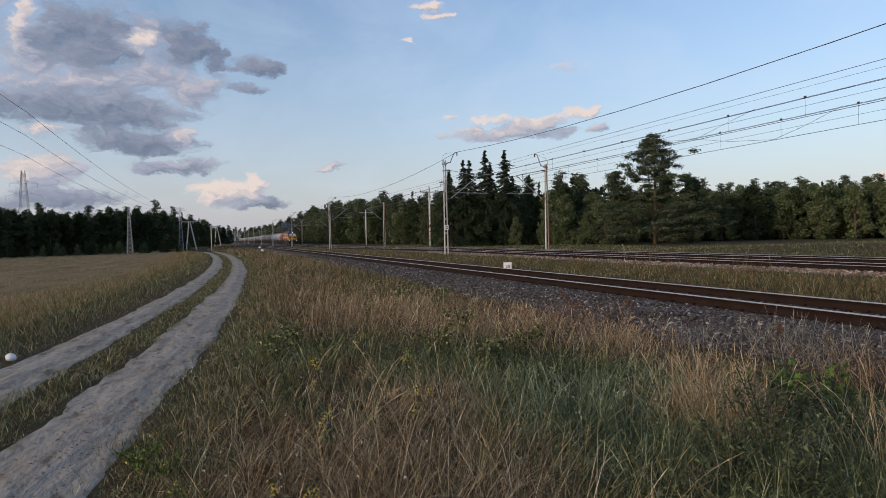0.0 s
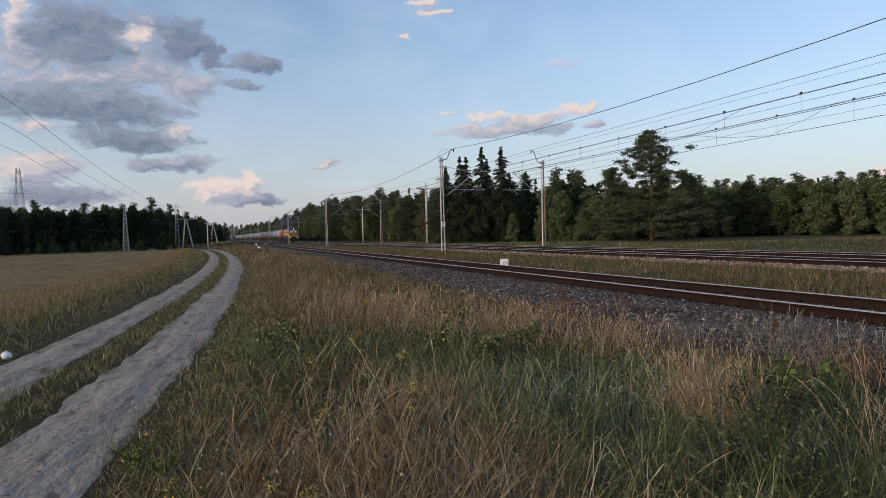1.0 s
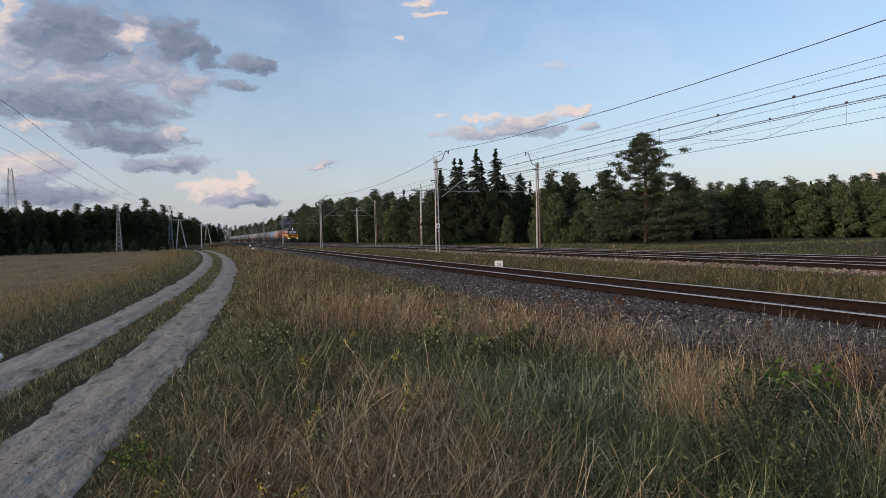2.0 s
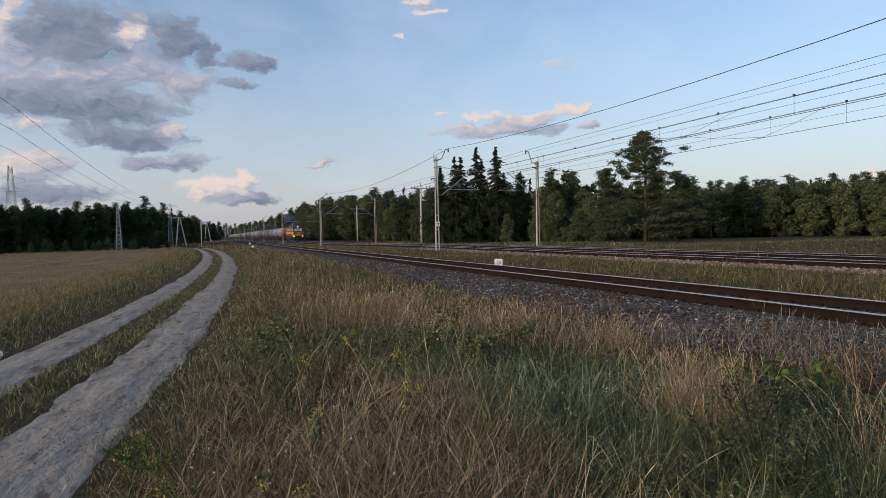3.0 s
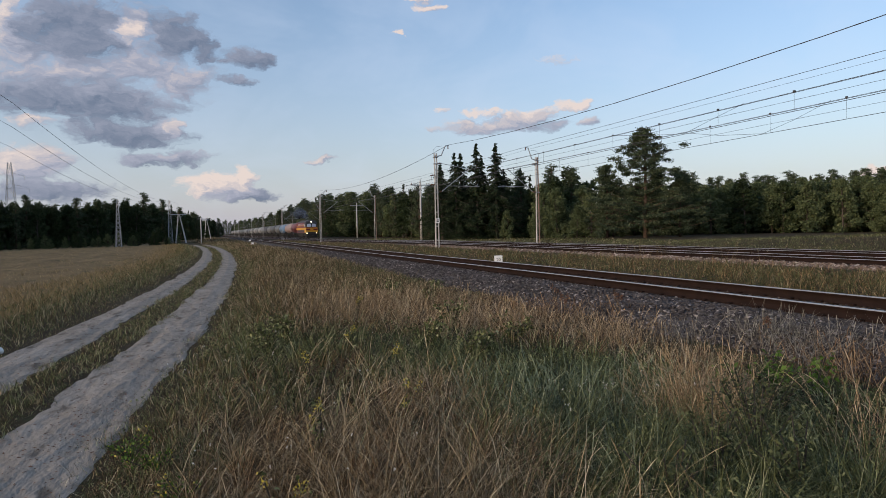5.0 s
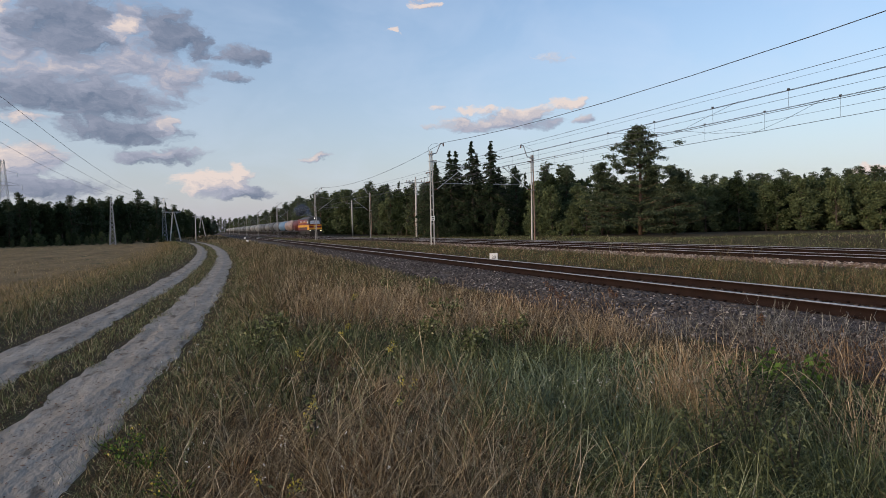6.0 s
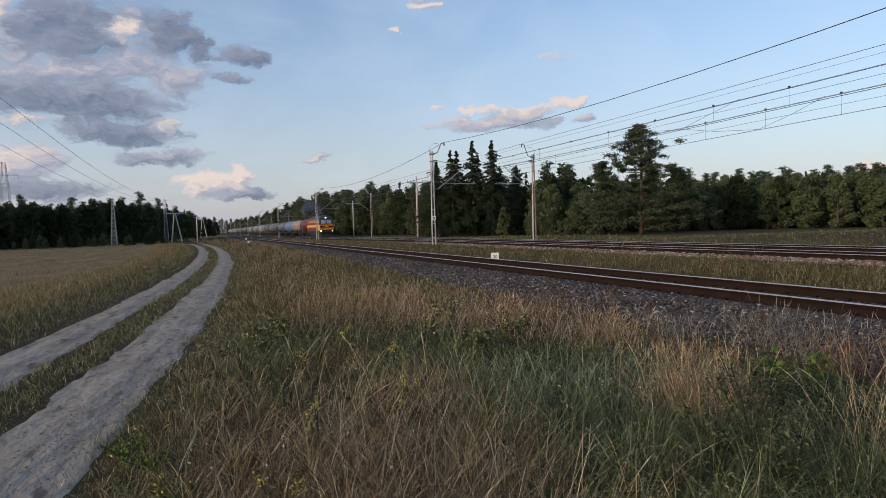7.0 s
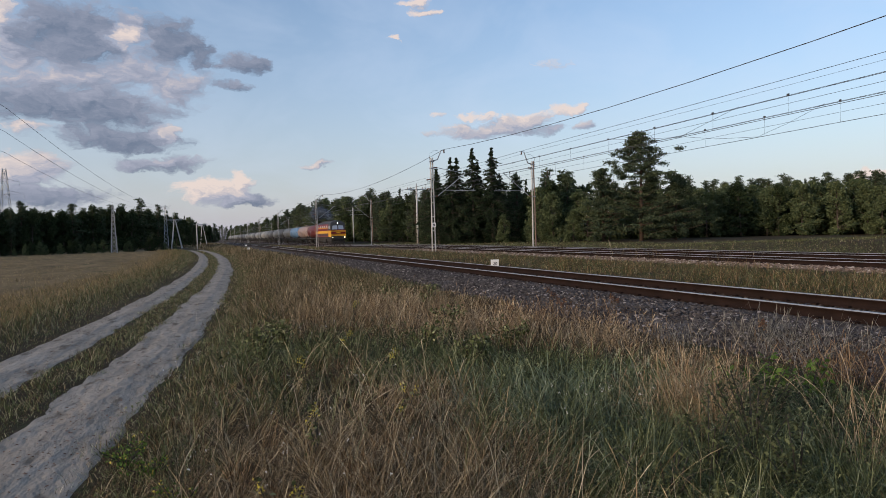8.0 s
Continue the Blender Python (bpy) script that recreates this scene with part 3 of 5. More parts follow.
def plain_post(x, y, h):
    p = tagged(empty("wooden_post", pose(x, y, float(gz(x, y)))), "slim pale post beside the farm road", "utility pole", "country line poles")
    part("post", rod(bmesh.new(), (0, 0, -0.4), (0, 0, h), 0.11, 0.08, 8), M_CONCRETE, p, smooth=True)
    part("crossarm", box(bmesh.new(), -0.55, 0.55, -0.04, 0.04, h - 0.3, h - 0.2, 0.008), M_GALV, p)


plain_post(-0.9, 128.0, 5.0)
portal_pole(0.2, 230.0, 7.0, 10)
lattice_mast(-74.0, 300.0, 33.0, [(22.5, 6.5), (27.5, 5.0)], "power_pylon", 2.6, "tall grey high-voltage pylon beyond the woods")
lattice_mast(-118.0, 300.0, 30.0, [(20.5, 6.5), (25.5, 5.0)], "power_pylon", 2.6, "tall grey high-voltage pylon beyond the woods")


def country_wires():
    for (x0, y0), dx in (((-9.9, 40.0), 1.2), ((-12.1, 48.6), 0.0), ((-14.9, 59.7), -1.2)):
        x1, y1 = -7.4 + dx, 150.0
        pts = []
        for k in range(25):
            t = -0.25 + 1.25 * k / 24
            z = 9.4 - 1.9 * 4 * max(0, t) * (1 - t) * 1.0 + (1.1 * -t if t < 0 else 0)
            pts.append((x0 + (x1 - x0) * t, y0 + (y1 - y0) * t, z))
        bm = tube(bmesh.new(), pts, 0.013, 5)
        tagged(part("power_wire", bm, M_WIRE_GREY), "dark sagging power line wire over the field", "wire", "country power wires")


country_wires()


# ---- trackside markers ----
def marker_stone(x, y, w, h, text=""):
    z = float(gz(x, y))
    p = tagged(empty("track_marker", pose(x, y, z, 0, 0, -18)), "small white painted trackside distance stone", "marker stone", "trackside markers")
    part("slab", box(bmesh.new(), -w / 2, w / 2, -0.06, 0.06, -0.2, h, 0.012), M_WHITE, p)
    if text:
        cu = bpy.data.curves.new("lettering", "FONT")
        cu.body, cu.size, cu.align_x, cu.extrude = text, 0.19, "CENTER", 0.001
        ob = new("lettering", cu)
        ob.parent = p
        ob.matrix_local = pose(0, -0.0615, h - 0.235, 90, 0, 0)
        cu.materials.append(M_BLACK)
    return p


marker_stone(11.75, 24.2, 0.34, 0.42, "20")
marker_stone(6.3, 95.0, 0.34, 0.42)
marker_stone(8.0, 128.0, 0.34, 0.5)


# ---- train ----
M_LYELLOW = mat("loco_yellow", (0.62, 0.31, 0.02), (0.74, 0.40, 0.03), 1.5, 0.45, 0.05, fine=20, dist=0.004, c3=(0.5, 0.30, 0.06), spot=0.66)
M_LRED = mat("loco_red", (0.13, 0.010, 0.010), (0.20, 0.018, 0.015), 1.5, 0.45, 0.05, fine=20, dist=0.004)
M_LROOF = mat("loco_roof", (0.035, 0.036, 0.04), (0.07, 0.07, 0.075), 1.2, 0.6, 0.1, fine=20, dist=0.004)
M_UNDER = mat("underframe_grime", (0.018, 0.016, 0.015), (0.045, 0.04, 0.036), 3.0, 0.8, 0.2, fine=30, dist=0.01)
M_WHEEL = mat("wheel_steel", (0.05, 0.042, 0.038), (0.10, 0.085, 0.075), 5.0, 0.6, 0.1, metal=0.4)
M_LAMP = glow_mat("headlamp", (1.0, 0.80, 0.50), 3.0)
M_LAMP_TOP = glow_mat("top_lamp", (1.0, 0.93, 0.82), 2.0)
# window glass, its pale colour standing for the sky mirrored in it
M_SKY_GLASS = mat("sky_pale_cab_glass", (0.62, 0.65, 0.72), (0.78, 0.80, 0.86), 0.6, 0.3, 0.0, metal=0.5)
TRAIN = []


def wheelset(parent, y, r):
    bm = bmesh.new()
    rot = Matrix.Rotation(radians(90), 4, "Y")
    for s in (-1, 1):
        bmesh.ops.create_cone(bm, cap_ends=True, segments=20, radius1=r, radius2=r, depth=0.13, matrix=Matrix.Translation((s * 0.75, 0, 0)) @ rot)
        bmesh.ops.create_cone(bm, cap_ends=True, segments=20, radius1=r * 1.06, radius2=r * 1.06, depth=0.03, matrix=Matrix.Translation((s * 0.69, 0, 0)) @ rot)
        for k in range(4):
            a = k * math.pi / 2
            box(bm, s * 0.82 - 0.02, s * 0.82 + 0.02, math.cos(a) * r * 0.5 - 0.05, math.cos(a) * r * 0.5 + 0.05, math.sin(a) * r * 0.5 - 0.05, math.sin(a) * r * 0.5 + 0.05)
    rod(bm, (-0.9, 0, 0), (0.9, 0, 0), 0.09)
    w = part("wheelset", bm, M_WHEEL, parent)
    w.location = (0, y, r)
    w["radius"] = r
    return w


def loft(bm, sections):
    """Closed skin over rings of equal count."""
    rings = [[bm.verts.new(c) for c in s] for s in sections]
    n = len(rings[0])
    for a, b in zip(rings, rings[1:]):
        for i in range(n):
            bm.faces.new([a[i], a[(i + 1) % n], b[(i + 1) % n], b[i]])
    bm.faces.new(rings[0][::-1])
    bm.faces.new(rings[-1])
    bmesh.ops.recalc_face_normals(bm, faces=bm.faces[:])
    return bm


def ring(y, w, z0, z1, zr, slope=0.0):
    """Body section: sides to z1, arched roof to zr."""
    pts = [(-w, z0), (w, z0), (w, z1)]
    for a in (20, 45, 70, 90, 110, 135, 160):
        t = radians(a)
        pts.append((w * math.cos(t) * 0.98, z1 + (zr - z1) * math.sin(t)))
    pts.append((-w, z1))
    return [(x, y + slope * max(0, z - z0), z) for x, z in pts]


def locomotive():
    """Front at y = 0, the rest behind it at +y."""
    L = 17.6
    t = tagged(empty("diesel_locomotive"), "yellow and red diesel freight locomotive with lit headlamps", "locomotive")
    w = 1.46
    part("frame", box(bmesh.new(), -1.42, 1.42, 0.25, L - 0.25, 0.95, 1.32, 0.03), M_UNDER, t)
    # body: cab at the front, long engine hood behind
    bm = loft(bmesh.new(), [ring(0.18, w * 0.93, 1.32, 2.35, 2.36), ring(0.0, w * 0.96, 1.32, 2.36, 2.37), ring(0.05, w, 1.3, 2.4, 2.42), ring(2.6, w, 1.3, 2.4, 2.42)])
    part("nose", bm, M_LYELLOW, t)
    bm = loft(bmesh.new(), [ring(0.35, w * 0.92, 2.38, 3.3, 3.75, 0.25), ring(0.75, w, 2.38, 3.4, 4.15, 0.1), ring(2.7, w, 2.38, 3.45, 4.22), ring(2.75, w * 0.98, 2.38, 3.45, 4.2)])
    part("cab", bm, M_LROOF, t, "black upper cab")
    part("cab_band", box(bmesh.new(), -w - 0.008, w + 0.008, 0.30, 2.72, 2.40, 2.56, 0.01), M_LRED, t)
    for s in (-1, 1):
        bm = bmesh.new()
        f = bm.faces.new([bm.verts.new(c) for c in ((s * 1.40, 0.95, 3.62), (s * 1.40, 2.7, 3.66), (s * 1.02, 2.7, 4.02), (s * 1.02, 1.1, 3.96))])
        bmesh.ops.solidify(bm, geom=[f], thickness=0.05)
        part("roof_side_panel", bm, M_GALV, t, "silver-grey roof flank")
    bm = loft(bmesh.new(), [ring(2.75, w, 1.32, 3.42, 4.12), ring(L - 2.75, w, 1.32, 3.42, 4.12)])
    part("engine_body", bm, M_LRED, t)
    bm = loft(bmesh.new(), [ring(L - 2.75, w, 1.32, 3.45, 4.2), ring(L - 0.8, w, 1.32, 3.4, 4.1), ring(L - 0.1, w * 0.93, 1.32, 3.2, 3.6)])
    part("rear_cab", bm, M_LRED, t)
    # roof skin
    bm = bmesh.new()
    n = 9
    ys = [0.62, 0.9, 2.75, 2.76, L - 2.75, L - 2.74, L - 0.8]
    zr = [3.78, 4.17, 4.25, 4.15, 4.15, 4.23, 4.1]
    rows = []
    for y, z in zip(ys, zr):
        rows.append([bm.verts.new((w * 1.005 * math.cos(radians(a)), y, 3.44 + (z - 3.44) * math.sin(radians(a)) + 0.02)) for a in np.linspace(14, 166, n)])
    for a, b in zip(rows, rows[1:]):
        for i in range(n - 1):
            bm.faces.new([a[i], a[i + 1], b[i + 1], b[i]])
    part("roof", bm, M_LROOF, t, "dark grey roof")
    bm = box(bmesh.new(), -0.5, 0.5, 5.6, 7.0, 4.1, 4.36, 0.05)
    part("exhaust_stack", bm, M_UNDER, t)
    for y in (9.0, 11.2, 13.2):
        part("roof_fan", rod(bmesh.new(), (0, y, 4.1), (0, y, 4.3), 0.7, 0.66, 16), M_LROOF, t)
    # bands of colour along the sides and across the nose
    for s in (-1, 1):
        part("side_stripe", box(bmesh.new(), s * w - 0.012, s * w + 0.012, 0.3, L - 0.6, 1.95, 2.42), M_LYELLOW, t)
        part("side_stripe", box(bmesh.new(), s * w - 0.012, s * w + 0.012, 2.8, L - 2.8, 2.86, 2.98), M_LYELLOW, t)
        part("handrail", tube(bmesh.new(), [(s * 1.5, 2.7, 1.5), (s * 1.5, 2.7, 3.1)], 0.025), M_GALV, t)
        for k in range(5):
            y = 3.6 + k * 2.2
            part("side_window", box(bmesh.new(), s * w - 0.014, s * w + 0.014, y, y + 0.9, 3.02, 3.36, 0.005), M_SKY_GLASS, t)
        part("cab_side_window", box(bmesh.new(), s * w - 0.014, s * w + 0.014, 1.2, 2.1, 2.72, 3.3, 0.005), M_SKY_GLASS, t)
        for k in range(6):
            y = 3.4 + k * 1.8
            part("louvre", box(bmesh.new(), s * w - 0.016, s * w + 0.016, y, y + 1.2, 1.45, 1.88, 0.005), M_LROOF, t)
        # windscreen and lamps
        bm = bmesh.new()
        vs = [bm.verts.new(c) for c in ((s * 0.10, 0.33, 2.62), (s * 1.12, 0.40, 2.62), (s * 1.02, 0.55, 3.28), (s * 0.10, 0.50, 3.32))]
        f = bm.faces.new(vs)
        bmesh.ops.solidify(bm, geom=[f], thickness=0.03)
        part("windscreen", bm, M_SKY_GLASS, t)
        bm = bmesh.new()
        bmesh.ops.create_uvsphere(bm, u_segments=12, v_segments=8, radius=0.11)
        lamp = part("headlamp", bm, M_LAMP, t, "lit round headlamp", True)
        lamp.location = (s * 1.2, -0.05, 1.20)
        part("headlamp_ring", rod(bmesh.new(), (s * 1.2, -0.01, 1.20), (s * 1.2, 0.06, 1.20), 0.2, 0.2, 14), M_UNDER, t)
        part("buffer", rod(bmesh.new(), (s * 0.875, -0.45, 1.05), (s * 0.875, 0.3, 1.05), 0.13, 0.13, 12), M_UNDER, t)
        part("buffer_head", rod(bmesh.new(), (s * 0.875, -0.5, 1.05), (s * 0.875, -0.44, 1.05), 0.23, 0.23, 16), M_UNDER, t)
    part("nose_stripe", box(bmesh.new(), -1.40, 1.40, -0.02, 0.06, 1.84, 2.20, 0.01), M_LRED, t, "dark red band across the nose")
    part("nose_plate", box(bmesh.new(), -0.38, 0.38, -0.035, 0.0, 1.92, 2.14, 0.008), M_LYELLOW, t)
    bm = bmesh.new()
    bmesh.ops.create_uvsphere(bm, u_segments=12, v_segments=8, radius=0.13)
    lamp = part("top_lamp", bm, M_LAMP_TOP, t, "lit lamp over the windscreens", True)
    lamp.location = (0, 0.60, 3.74)
    part("top_lamp_housing", box(bmesh.new(), -0.3, 0.3, 0.64, 1.3, 3.42, 3.95, 0.05), M_LROOF, t)
    part("buffer_beam", box(bmesh.new(), -1.42, 1.42, 0.0, 0.26, 0.70, 1.46, 0.03), M_UNDER, t)
    part("snow_plough", box(bmesh.new(), -1.25, 1.25, 0.05, 0.16, 0.12, 0.62, 0.03), M_UNDER, t)
    part("coupling", tube(bmesh.new(), [(0, 0.1, 1.0), (0, -0.35, 0.95), (0, -0.4, 0.7)], 0.05), M_UNDER, t)
    part("fuel_tank", box(bmesh.new(), -1.3, 1.3, 6.6, 10.4, 0.3, 0.96, 0.12), M_UNDER, t)
    spins = []
    for c in (3.6, L - 3.6):
        for s in (-1, 1):
            part("bogie_side", box(bmesh.new(), s * 1.05 - 0.09, s * 1.05 + 0.09, c - 2.7, c + 2.7, 0.48, 0.92, 0.05), M_UNDER, t)
        for dy in (-2.1, 0, 2.1):
            spins.append(wheelset(t, c + dy, 0.525))
    for c in t.children:            # full height over the rails: 4.65 m
        if not c.name.startswith("wheelset"):
            c.data.transform(Matrix.Diagonal((1, 1, 1.095, 1)))
            c.location.z *= 1.095
    TRAIN.append((t, 0.0, spins))


def tank_wagon(offset, shell, shell_b, label, spin, L, radius=1.42):
    t = tagged(empty("tank_wagon"), label, "tank wagon", "tank wagons of the train")
    part("frame", box(bmesh.new(), -1.3, 1.3, 0.5, L - 0.5, 1.0, 1.25, 0.03), M_UNDER, t)
    cz = 1.32 + radius

    def barrel(y0, y1, m, name):
        bm = bmesh.new()
        ys = [(y0, 0.45), (y0 + 0.05, 0.75), (y0 + 0.2, 0.92), (y0 + 0.45, 1.0), (y1 - 0.45, 1.0), (y1 - 0.2, 0.92), (y1 - 0.05, 0.75), (y1, 0.45)]
        loft(bm, [[(math.cos(a) * radius * k, y, cz + math.sin(a) * radius * k) for a in np.linspace(0, 2 * math.pi, 25)[:-1]] for y, k in ys])
        return part(name, bm, m, t, smooth=True)

    barrel(0.75, L - 0.75, shell, "tank")
    for y in (2.4, L / 2, L - 2.4):
        bm = bmesh.new()
        bmesh.ops.create_cone(bm, cap_ends=False, segments=24, radius1=radius + 0.025, radius2=radius + 0.025, depth=0.14, matrix=Matrix.Translation((0, y, cz)) @ Matrix.Rotation(radians(90), 4, "X"))
        part("strap", bm, shell_b, t)
    part("dome", rod(bmesh.new(), (0, L / 2, cz + radius - 0.1), (0, L / 2, cz + radius + 0.28), 0.42, 0.38, 14), shell_b, t)
    part("walkway", box(bmesh.new(), -0.55, 0.55, 2.0, L - 2.0, cz + radius + 0.02, cz + radius + 0.06), M_GALV, t)
    for s in (-1, 1):
        part("ladder", tube(bmesh.new(), [(s * (radius + 0.06), L / 2 - 0.2, 1.2), (s * (radius + 0.06), L / 2 - 0.2, cz), (s * 0.6, L / 2 - 0.2, cz + radius + 0.06)], 0.03), M_GALV, t)
        for y in (1.4, L - 1.4):
            part("saddle", box(bmesh.new(), s * 0.8 - 0.25, s * 0.8 + 0.25, y - 0.25, y + 0.25, 1.2, 1.9, 0.03), M_UNDER, t)
        for y0, y1 in ((-0.05, 0.5), (L - 0.5, L + 0.05)):
            part("buffer", rod(bmesh.new(), (s * 0.875, y0, 1.05), (s * 0.875, y1, 1.05), 0.17, 0.17, 10), M_UNDER, t)
    spins = []
    for c in (2.3, L - 2.3):
        for s in (-1, 1):
            part("bogie_side", box(bmesh.new(), s * 1.0 - 0.08, s * 1.0 + 0.08, c - 1.3, c + 1.3, 0.42, 0.78, 0.05), M_UNDER, t)
        for dy in (-0.9, 0.9):
            w = wheelset(t, c + dy, 0.46)
            if spin:
                spins.append(w)
    TRAIN.append((t, offset, spins))


def exhaust_smoke():
    """A drift of thin grey-blue puffs over and behind the locomotive."""
    mt = bpy.data.materials.new("diesel_smoke")
    mt.use_nodes = True
    nt = mt.node_tree
    bs = nt.nodes["Principled BSDF"]
    bs.inputs["Base Color"].default_value = (0.17, 0.23, 0.34, 1)
    bs.inputs["Roughness"].default_value = 1.0
    tr, mx = nt.nodes.new("ShaderNodeBsdfTransparent"), nt.nodes.new("ShaderNodeMixShader")
    mx.inputs[0].default_value = 0.055
    nt.links.new(tr.outputs[0], mx.inputs[1])
    nt.links.new(bs.outputs[0], mx.inputs[2])
    nt.links.new(mx.outputs[0], nt.nodes["Material Output"].inputs[0])
    t = tagged(empty("exhaust_smoke"), "thin blue-grey diesel smoke drifting above the locomotive", "smoke")
    rs = random.Random(4)
    for k in range(20):
        f = k / 19
        bm = bmesh.new()
        bmesh.ops.create_icosphere(bm, subdivisions=3, radius=0.55 + 0.9 * f)
        o = rs.random() * 50
        for v in bm.verts:
            n = noise.noise(v.co * 0.9 + Vector((o, 0, 0)))
            v.co *= 1 + 0.45 * n
            v.co.y *= 2.2
        p = part("smoke_puff", bm, mt, t, smooth=True)
        p.location = (rs.uniform(-1, 1) * (0.2 + 0.8 * f), 6.6 + 20 * f + rs.uniform(-1, 1), 5.3 + 1.5 * min(1, f * 2.5) + rs.uniform(-0.7, 0.7) * (0.3 + f))
    TRAIN.append((t, 0.0, []))


def tank_mat(name, a, b):
    return mat(name, a, b, 0.7, 0.5, 0.1, fine=9, dist=0.01, c3=tuple(c * 0.45 for c in a), spot=0.60)


M_T_RED = tank_mat("tank_dark_red", (0.085, 0.017, 0.015), (0.15, 0.030, 0.025))
M_T_PINK = tank_mat("tank_cream", (0.24, 0.165, 0.145), (0.38, 0.28, 0.25))
M_T_BLUE = tank_mat("tank_blue", (0.08, 0.15, 0.26), (0.15, 0.26, 0.40))
M_T_GREY = tank_mat("tank_grey", (0.075, 0.078, 0.08), (0.15, 0.152, 0.155))
M_T_DARK = tank_mat("tank_dark", (0.03, 0.03, 0.032), (0.07, 0.07, 0.072))
M_T_WHITE = tank_mat("tank_white", (0.16, 0.16, 0.157), (0.32, 0.32, 0.31))

locomotive()
LOADS = [(M_T_RED, "dark red"), (M_T_PINK, "faded cream"), (M_T_BLUE, "blue"), (M_T_GREY, "weathered grey"), (M_T_DARK, "sooty dark"), (M_T_GREY, "weathered grey"),
         (M_T_DARK, "sooty dark"), (M_T_GREY, "weathered grey"), (M_T_WHITE, "dull white"), (M_T_GREY, "weathered grey"), (M_T_WHITE, "dull white"), (M_T_DARK, "sooty dark"),
         (M_T_WHITE, "dull white"), (M_T_GREY, "weathered grey"), (M_T_DARK, "sooty dark"), (M_T_WHITE, "dull white"), (M_T_GREY, "weathered grey"), (M_T_DARK, "sooty dark")]
LOADS = LOADS + LOADS[4:]
for k, (m_, word) in enumerate(LOADS):
    tank_wagon(17.8 if k == 0 else 15.4 + 15.4 * k, m_, M_T_WHITE if word == "blue" else m_, word + " railway tank wagon with a top walkway", k < 3, 12.4 if k == 0 else 15.2)
exhaust_smoke()


# ---- trees ----
M_BARK = mat("bark", (0.06, 0.05, 0.042), (0.12, 0.10, 0.082), 3.0, 0.95, 0.6, fine=18, dist=0.03)
M_BARK_PINE = mat("pine_bark", (0.06, 0.045, 0.036), (0.12, 0.08, 0.058), 3.0, 0.95, 0.6, fine=18, dist=0.03)
M_BIRCH = mat("pale_bark", (0.34, 0.32, 0.29), (0.50, 0.48, 0.44), 3.0, 0.9, 0.3, fine=18, dist=0.01, c3=(0.1, 0.09, 0.08), spot=0.6)
M_SPRUCE = leaf_mat("spruce_needles", [(0.0, (0.018, 0.030, 0.016)), (0.6, (0.030, 0.046, 0.024)), (1.0, (0.050, 0.066, 0.034))], 0.7, 0.1)
M_PINE = leaf_mat("pine_needles", [(0.0, (0.036, 0.052, 0.030)), (0.6, (0.070, 0.092, 0.052)), (1.0, (0.125, 0.146, 0.086))], 0.7, 0.12)
M_LEAF = leaf_mat("broad_leaves", [(0.0, (0.060, 0.082, 0.038)), (0.5, (0.105, 0.132, 0.062)), (1.0, (0.160, 0.180, 0.090))], 0.6, 0.25)
# M_LEAF2: leaves of the darker trees, and the shade-dark filler inside the woods
M_LEAF2 = leaf_mat("dull_and_depth_leaves", [(0.0, (0.022, 0.034, 0.016)), (0.5, (0.038, 0.054, 0.024)), (1.0, (0.066, 0.084, 0.038))], 0.6, 0.2)


def leaf_cloud(P, size, rs, up=0.3, thin=0.45, droop=0.0):
    """Bent four-cornered leaf sprays at the points P."""
    n = len(P)
    d = rs.normal(size=(n, 3))
    d[:, 2] = d[:, 2] * 0.6 + up - droop
    d /= np.linalg.norm(d, axis=1)[:, None]
    e = np.cross(d, rs.normal(size=(n, 3)))
    e /= np.linalg.norm(e, axis=1)[:, None]
    s = (size * rs.uniform(0.6, 1.4, n))[:, None]
    V = np.stack([P - d * s * 0.5, P + e * s * thin * 0.5, P + d * s * 0.5, P - e * s * thin * 0.5], 1)
    V[:, 1::2, 2] += (s * 0.12)
    F = np.arange(n * 4).reshape(n, 4)
    return V.reshape(-1, 3), F


def tree_parts(name, label, cat, wood, P, size, leaves, rs, up=0.3, thin=0.45, droop=0.0):
    """A tree standing at the origin: a trunk mesh with limbs, and a crown."""
    t = tagged(empty(name), label, cat)
    part("trunk", wood[0], wood[1], t, smooth=True)
    V, F = leaf_cloud(np.array(P), size, rs, up, thin, droop)
    c = mesh_np("crown", V, F, leaves)
    c.parent = t
    return t


